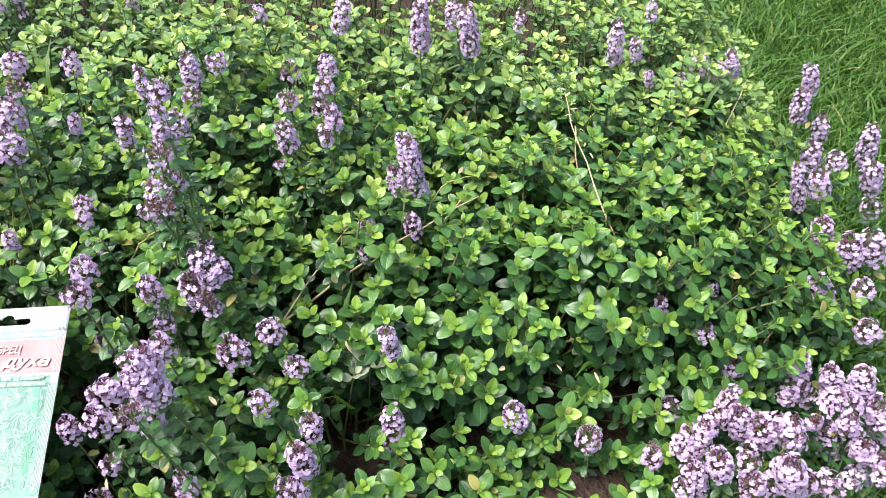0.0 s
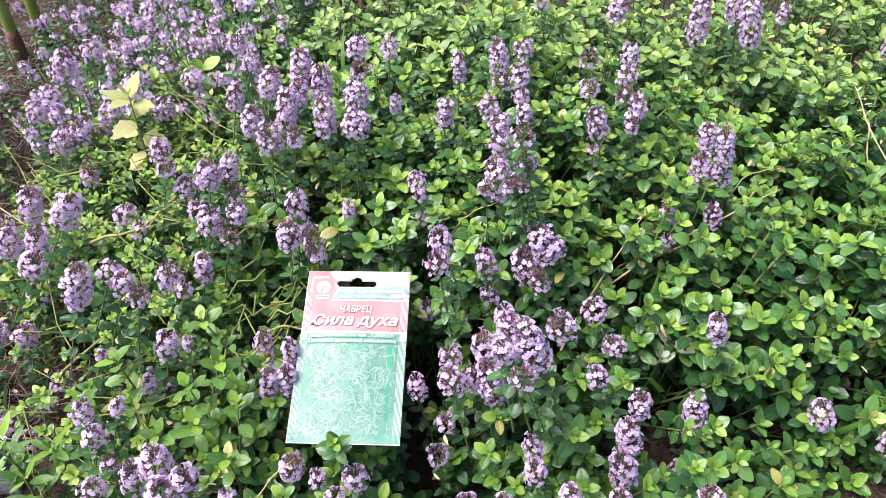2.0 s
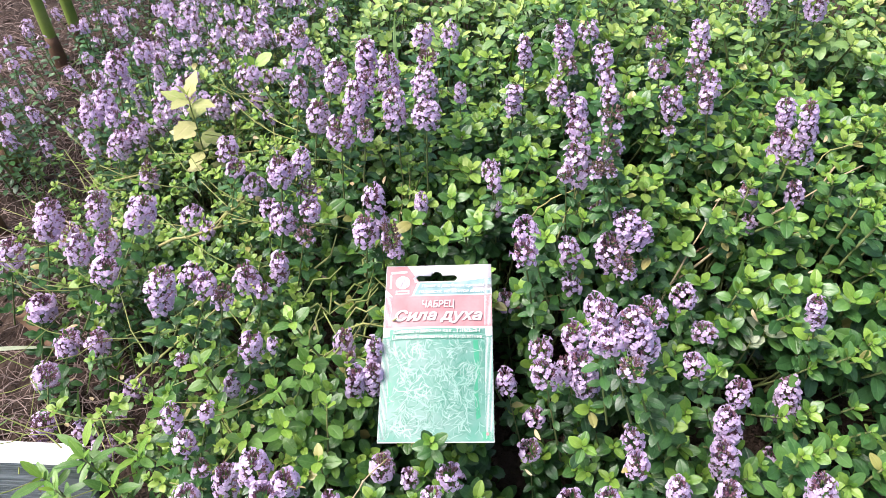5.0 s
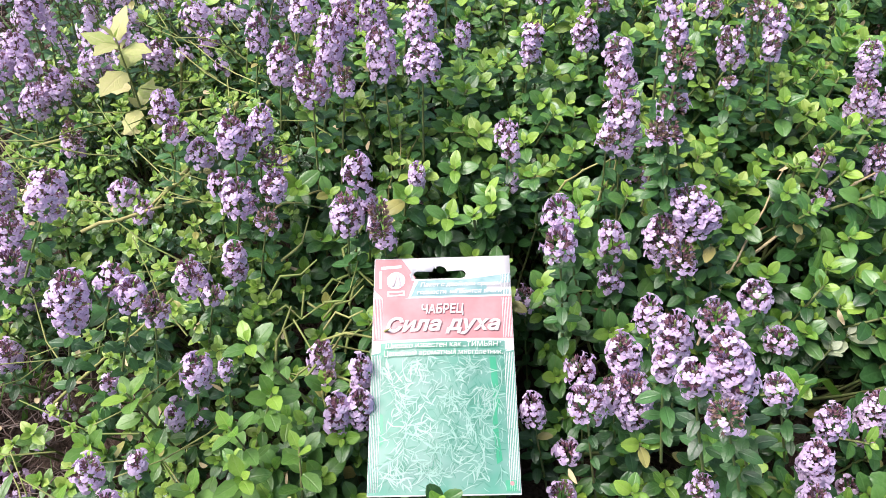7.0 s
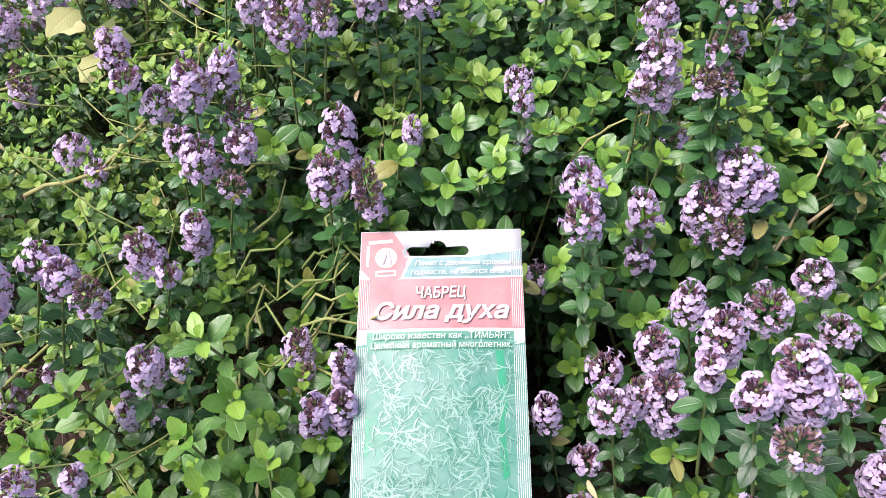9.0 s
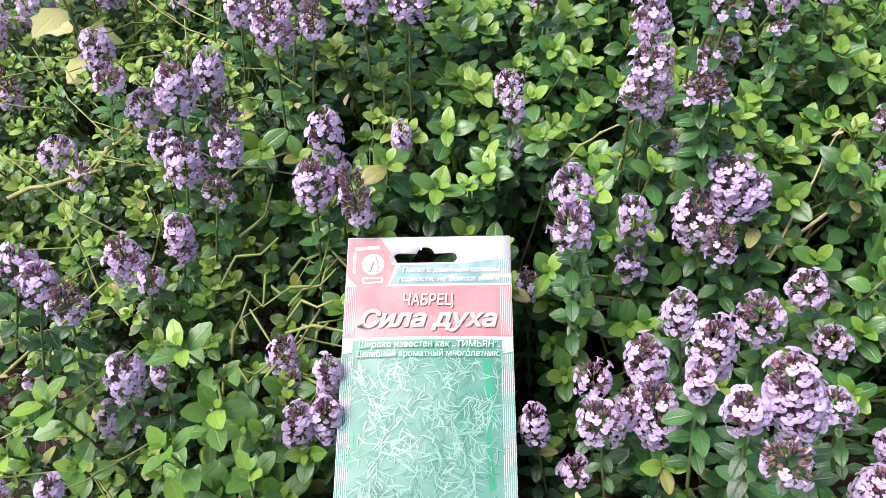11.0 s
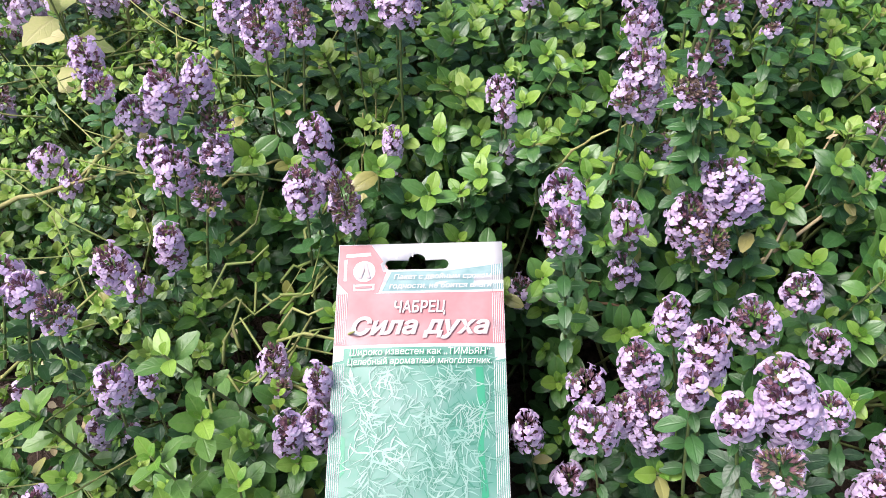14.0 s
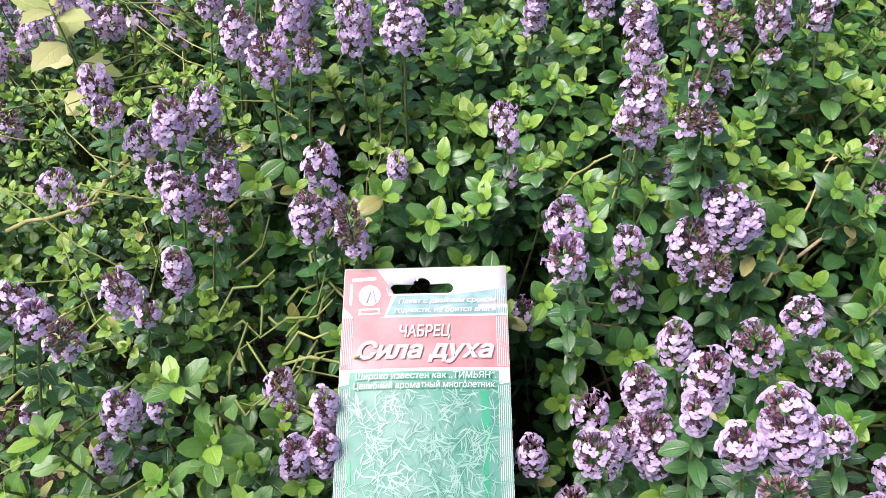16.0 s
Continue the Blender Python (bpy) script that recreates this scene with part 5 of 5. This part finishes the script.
# ---- thick green stalks on the bare soil ----
for x, y, dx, dy, h in ((-0.592, 0.622, -0.02, 0.02, 0.6), (-0.574, 0.664, -0.03, 0.03, 0.6), (-0.526, 0.358, -0.08, 0.0, 0.5), (-0.503, 0.25, -0.02, 0.02, 0.45)):
    z = ground_z(x, y)
    e = thing("green_stalk", "thick olive-green garden stalk with a brown husk at its foot", "stalk", (x, y, z), "green stalks on the soil")
    pts = [(dx * t, dy * t, h * t - 0.01) for t in (0, 0.1, 0.25, 0.5, 0.75, 1)]
    part("stem", tube(pts, [0.0092, 0.0086, 0.0082, 0.008, 0.0076, 0.007], 12).mesh("stem", [M_STALK]), e)
    part("husk", tube([(0, 0, -0.01), (dx * 0.03, dy * 0.03, 0.012), (dx * 0.08, dy * 0.08, 0.035), (dx * 0.1, dy * 0.1, 0.046)], [0.0108, 0.0105, 0.0095, 0.0088], 12).mesh("husk", [M_HUSK]), e, label="papery brown husk")


def blade(length, width, curl=0.5, seg=4):
    """A grass blade rising along z and bending over to +x."""
    v, uv, f = [], [], []
    for i in range(seg + 1):
        t = i / seg
        w = width * (1 - t ** 2.2) * 0.5 + 0.00005
        x, z = length * curl * t * t, length * t * (1 - 0.35 * curl * t)
        v += [(x, -w, z), (x - w * 0.25, 0, z), (x, w, z)]
        uv += [(0, t), (0.5, t), (1, t)]
    for i in range(seg):
        for k in (0, 1):
            a = i * 3 + k
            f.append((a, a + 1, a + 4, a + 3))
    return Shape().add(v, f, uv)


def long_blade(name, label, a, b, width, mat):
    """A strap leaf lying from a to b."""
    a, b = Vector(a), Vector(b)
    d = b - a
    s = Shape()
    v, uv, f = [], [], []
    side = d.cross(Vector((0, 0, 1))).normalized()
    for i in range(9):
        t = i / 8
        w = width * (1 - 0.8 * t ** 3) * 0.5
        p = a.lerp(b, t) + Vector((0, 0, 0.012 * math.sin(math.pi * t)))
        v += [p - side * w - a, p - Vector((0, 0, w * 0.35)) - a, p + side * w - a]
        uv += [(0, t), (0.5, t), (1, t)]
    for i in range(8):
        for k in (0, 1):
            q = i * 3 + k
            f.append((q, q + 1, q + 4, q + 3))
    s.add(v, f, uv)
    me = s.mesh(name, [mat])
    ob = new(name, me)
    ob.location = a
    return tagged(ob, label, "leaf")


long_blade("dry_leaf", "curled brown dead leaf strap lying on the soil", (-0.43, 0.21, -0.025), (-0.31, 0.243, 0.0), 0.012, M_HUSK)
long_blade("dry_leaf", "curled brown dead leaf strap lying on the soil", (-0.42, 0.13, -0.03), (-0.36, 0.08, -0.025), 0.014, M_HUSK)
long_blade("grass_leaf", "pale green strap leaf over the dead grass", (-0.47, 0.03, 0.0), (-0.355, 0.082, -0.02), 0.007, M_PALE)
long_blade("grass_leaf", "pale yellow-green strap leaf leaning over the soil", (-0.53, 0.365, -0.035), (-0.44, 0.24, 0.16), 0.012, M_DRYSTEM)

# ---- lawn, dead grass and loose grass in the bed ----
BLADES = [blade(rng.uniform(0.025, 0.05), rng.uniform(0.002, 0.0042), rng.uniform(0.3, 1.2), 3) for _ in range(12)]
CLOVER = leafy_shoot(rng, 4, 2, 0.012, 0.006, 0.85, 0, 3)


def lawn():
    picks = []
    for k in range(34000):
        if k < 26000:
            x, y = rng.uniform(0.58, 1.5), rng.uniform(-0.2, 1.3)
        elif k < 31500:
            x, y = 0.9 + abs(rng.gauss(0, 0.7)), rng.gauss(0.5, 0.8)
        else:
            x, y = rng.gauss(-0.4, 0.35), -0.05 - abs(rng.gauss(0, 0.15))
        if y > -0.06 and x < 0.68 + 0.2 * y - 0.05:
            continue
        m = Matrix.Translation((x, y, ground_z(x, y) - 0.003)) @ Matrix.Rotation(rng.uniform(0, 6.28), 4, "Z") @ Matrix.Rotation(rng.uniform(-0.5, 0.5), 4, "X") @ Matrix.Scale(rng.uniform(0.7, 1.4), 4)
        picks.append((rng.randrange(12), m))
    for _ in range(500):
        x, y = rng.uniform(0.6, 1.5), rng.uniform(-0.1, 1.3)
        if x > 0.68 + 0.2 * y - 0.03:
            picks.append((12, Matrix.Translation((x, y, ground_z(x, y) + rng.uniform(0.02, 0.04))) @ Matrix.Rotation(rng.uniform(0, 6.28), 4, "Z")))
    tagged(new("lawn_grass", scatter("lawn_grass", BLADES + [CLOVER], picks, [M_GRASS, M_GRASS, M_GRASS])), "short bright green lawn grass with clover beside the bed", "grass", kind="stuff")


def bed_grass():
    picks = []
    for _ in range(900):
        x, y = rng.uniform(-0.6, 0.66), rng.uniform(-0.2, 0.85)
        left = x < -0.12
        if not left and rng.random() < 0.72:
            continue
        top = canopy(x, y) if not left else ground_z(x, y) + 0.02
        if under_packet(x, y, 0.03):
            continue
        m = Matrix.Translation((x, y, top - 0.03)) @ Matrix.Rotation(rng.uniform(0, 6.28), 4, "Z") @ Matrix.Rotation(rng.uniform(-0.9, 0.9), 4, "X") @ Matrix.Scale(rng.uniform(0.7, 1.5), 4)
        picks.append((rng.randrange(12), m))
    tagged(new("bed_grass", scatter("bed_grass", BLADES, picks, [M_GRASS])), "stray green grass blades growing in the thyme bed", "grass", kind="stuff")


STRAWS = []
for _ in range(8):
    ln = rng.uniform(0.012, 0.042)
    b1, b2 = rng.uniform(-0.3, 0.3) * ln, rng.uniform(-0.2, 0.2) * ln
    STRAWS.append(tube([(-ln / 2, 0, 0), (-ln / 6, b1, 0.002), (ln / 6, b1 + b2, 0.003), (ln / 2, b2, 0)], [0.0004, 0.0006, 0.0005, 0.0003], 3))
CRUMBS = []
for _ in range(6):
    bm = bmesh.new()
    bmesh.ops.create_icosphere(bm, subdivisions=1, radius=0.006)
    for v in bm.verts:
        v.co *= rng.uniform(0.6, 1.25)
        v.co.z *= 0.7
    CRUMBS.append(bm_shape(bm))
    bm.free()


def litter():
    picks, crumbs = [], []
    for _ in range(10000):
        x, y = -0.2 - abs(rng.gauss(0, 0.4)), rng.uniform(-0.02, 0.95 + 0.15 * rng.random())
        if x > -0.27 - 0.06 * min(1, y * 3) and rng.random() < 0.75:
            continue
        m = Matrix.Translation((x, y, ground_z(x, y) + rng.uniform(0.0, 0.012))) @ Matrix.Rotation(rng.uniform(0, 6.28), 4, "Z") @ Matrix.Rotation(rng.uniform(-0.3, 0.3), 4, "Y")
        picks.append((rng.randrange(8), m))
    for _ in range(1500):
        x, y = rng.uniform(-1.0, 0.3), rng.uniform(-0.02, 0.9)
        crumbs.append((rng.randrange(6), Matrix.Translation((x, y, ground_z(x, y))) @ Matrix.Rotation(rng.uniform(0, 6.28), 4, "Z") @ Matrix.Scale(rng.uniform(0.3, 1.1), 4)))
    tagged(new("dead_grass", scatter("dead_grass", STRAWS, picks, [M_LITTER])), "matted brown dead grass on the soil", "mulch", kind="stuff")
    tagged(new("soil_crumbs", scatter("soil_crumbs", CRUMBS, crumbs, [M_SOIL])), "dark crumbs of soil between the plants", "soil", kind="stuff")


lawn()
bed_grass()
litter()


def fallen():
    """Small dry leaves and bracts caught between the stems."""
    bits = [leaf(rng.uniform(0.005, 0.011), rng.uniform(0.0018, 0.004), rng.uniform(0.2, 0.8), rng.uniform(0.2, 0.8), 5) for _ in range(6)]
    picks = []
    for _ in range(190):
        x, y = rng.uniform(-0.35, 0.6) if rng.random() < 0.5 else rng.uniform(-0.33, -0.02), rng.uniform(-0.12, 0.5)
        if under_packet(x, y, 0.02):
            continue
        m = Matrix.Translation((x, y, canopy(x, y) - rng.uniform(0.0, 0.025))) @ turn(rng.uniform(0, 6.28), rng.uniform(-0.8, 0.8), rng.uniform(-1, 1))
        picks.append((rng.randrange(6), m))
    tagged(new("fallen_leaves", scatter("fallen_leaves", bits, picks, [M_STRAW])), "small dry straw-coloured leaf bits caught in the thyme", "leaf litter", kind="stuff")


fallen()
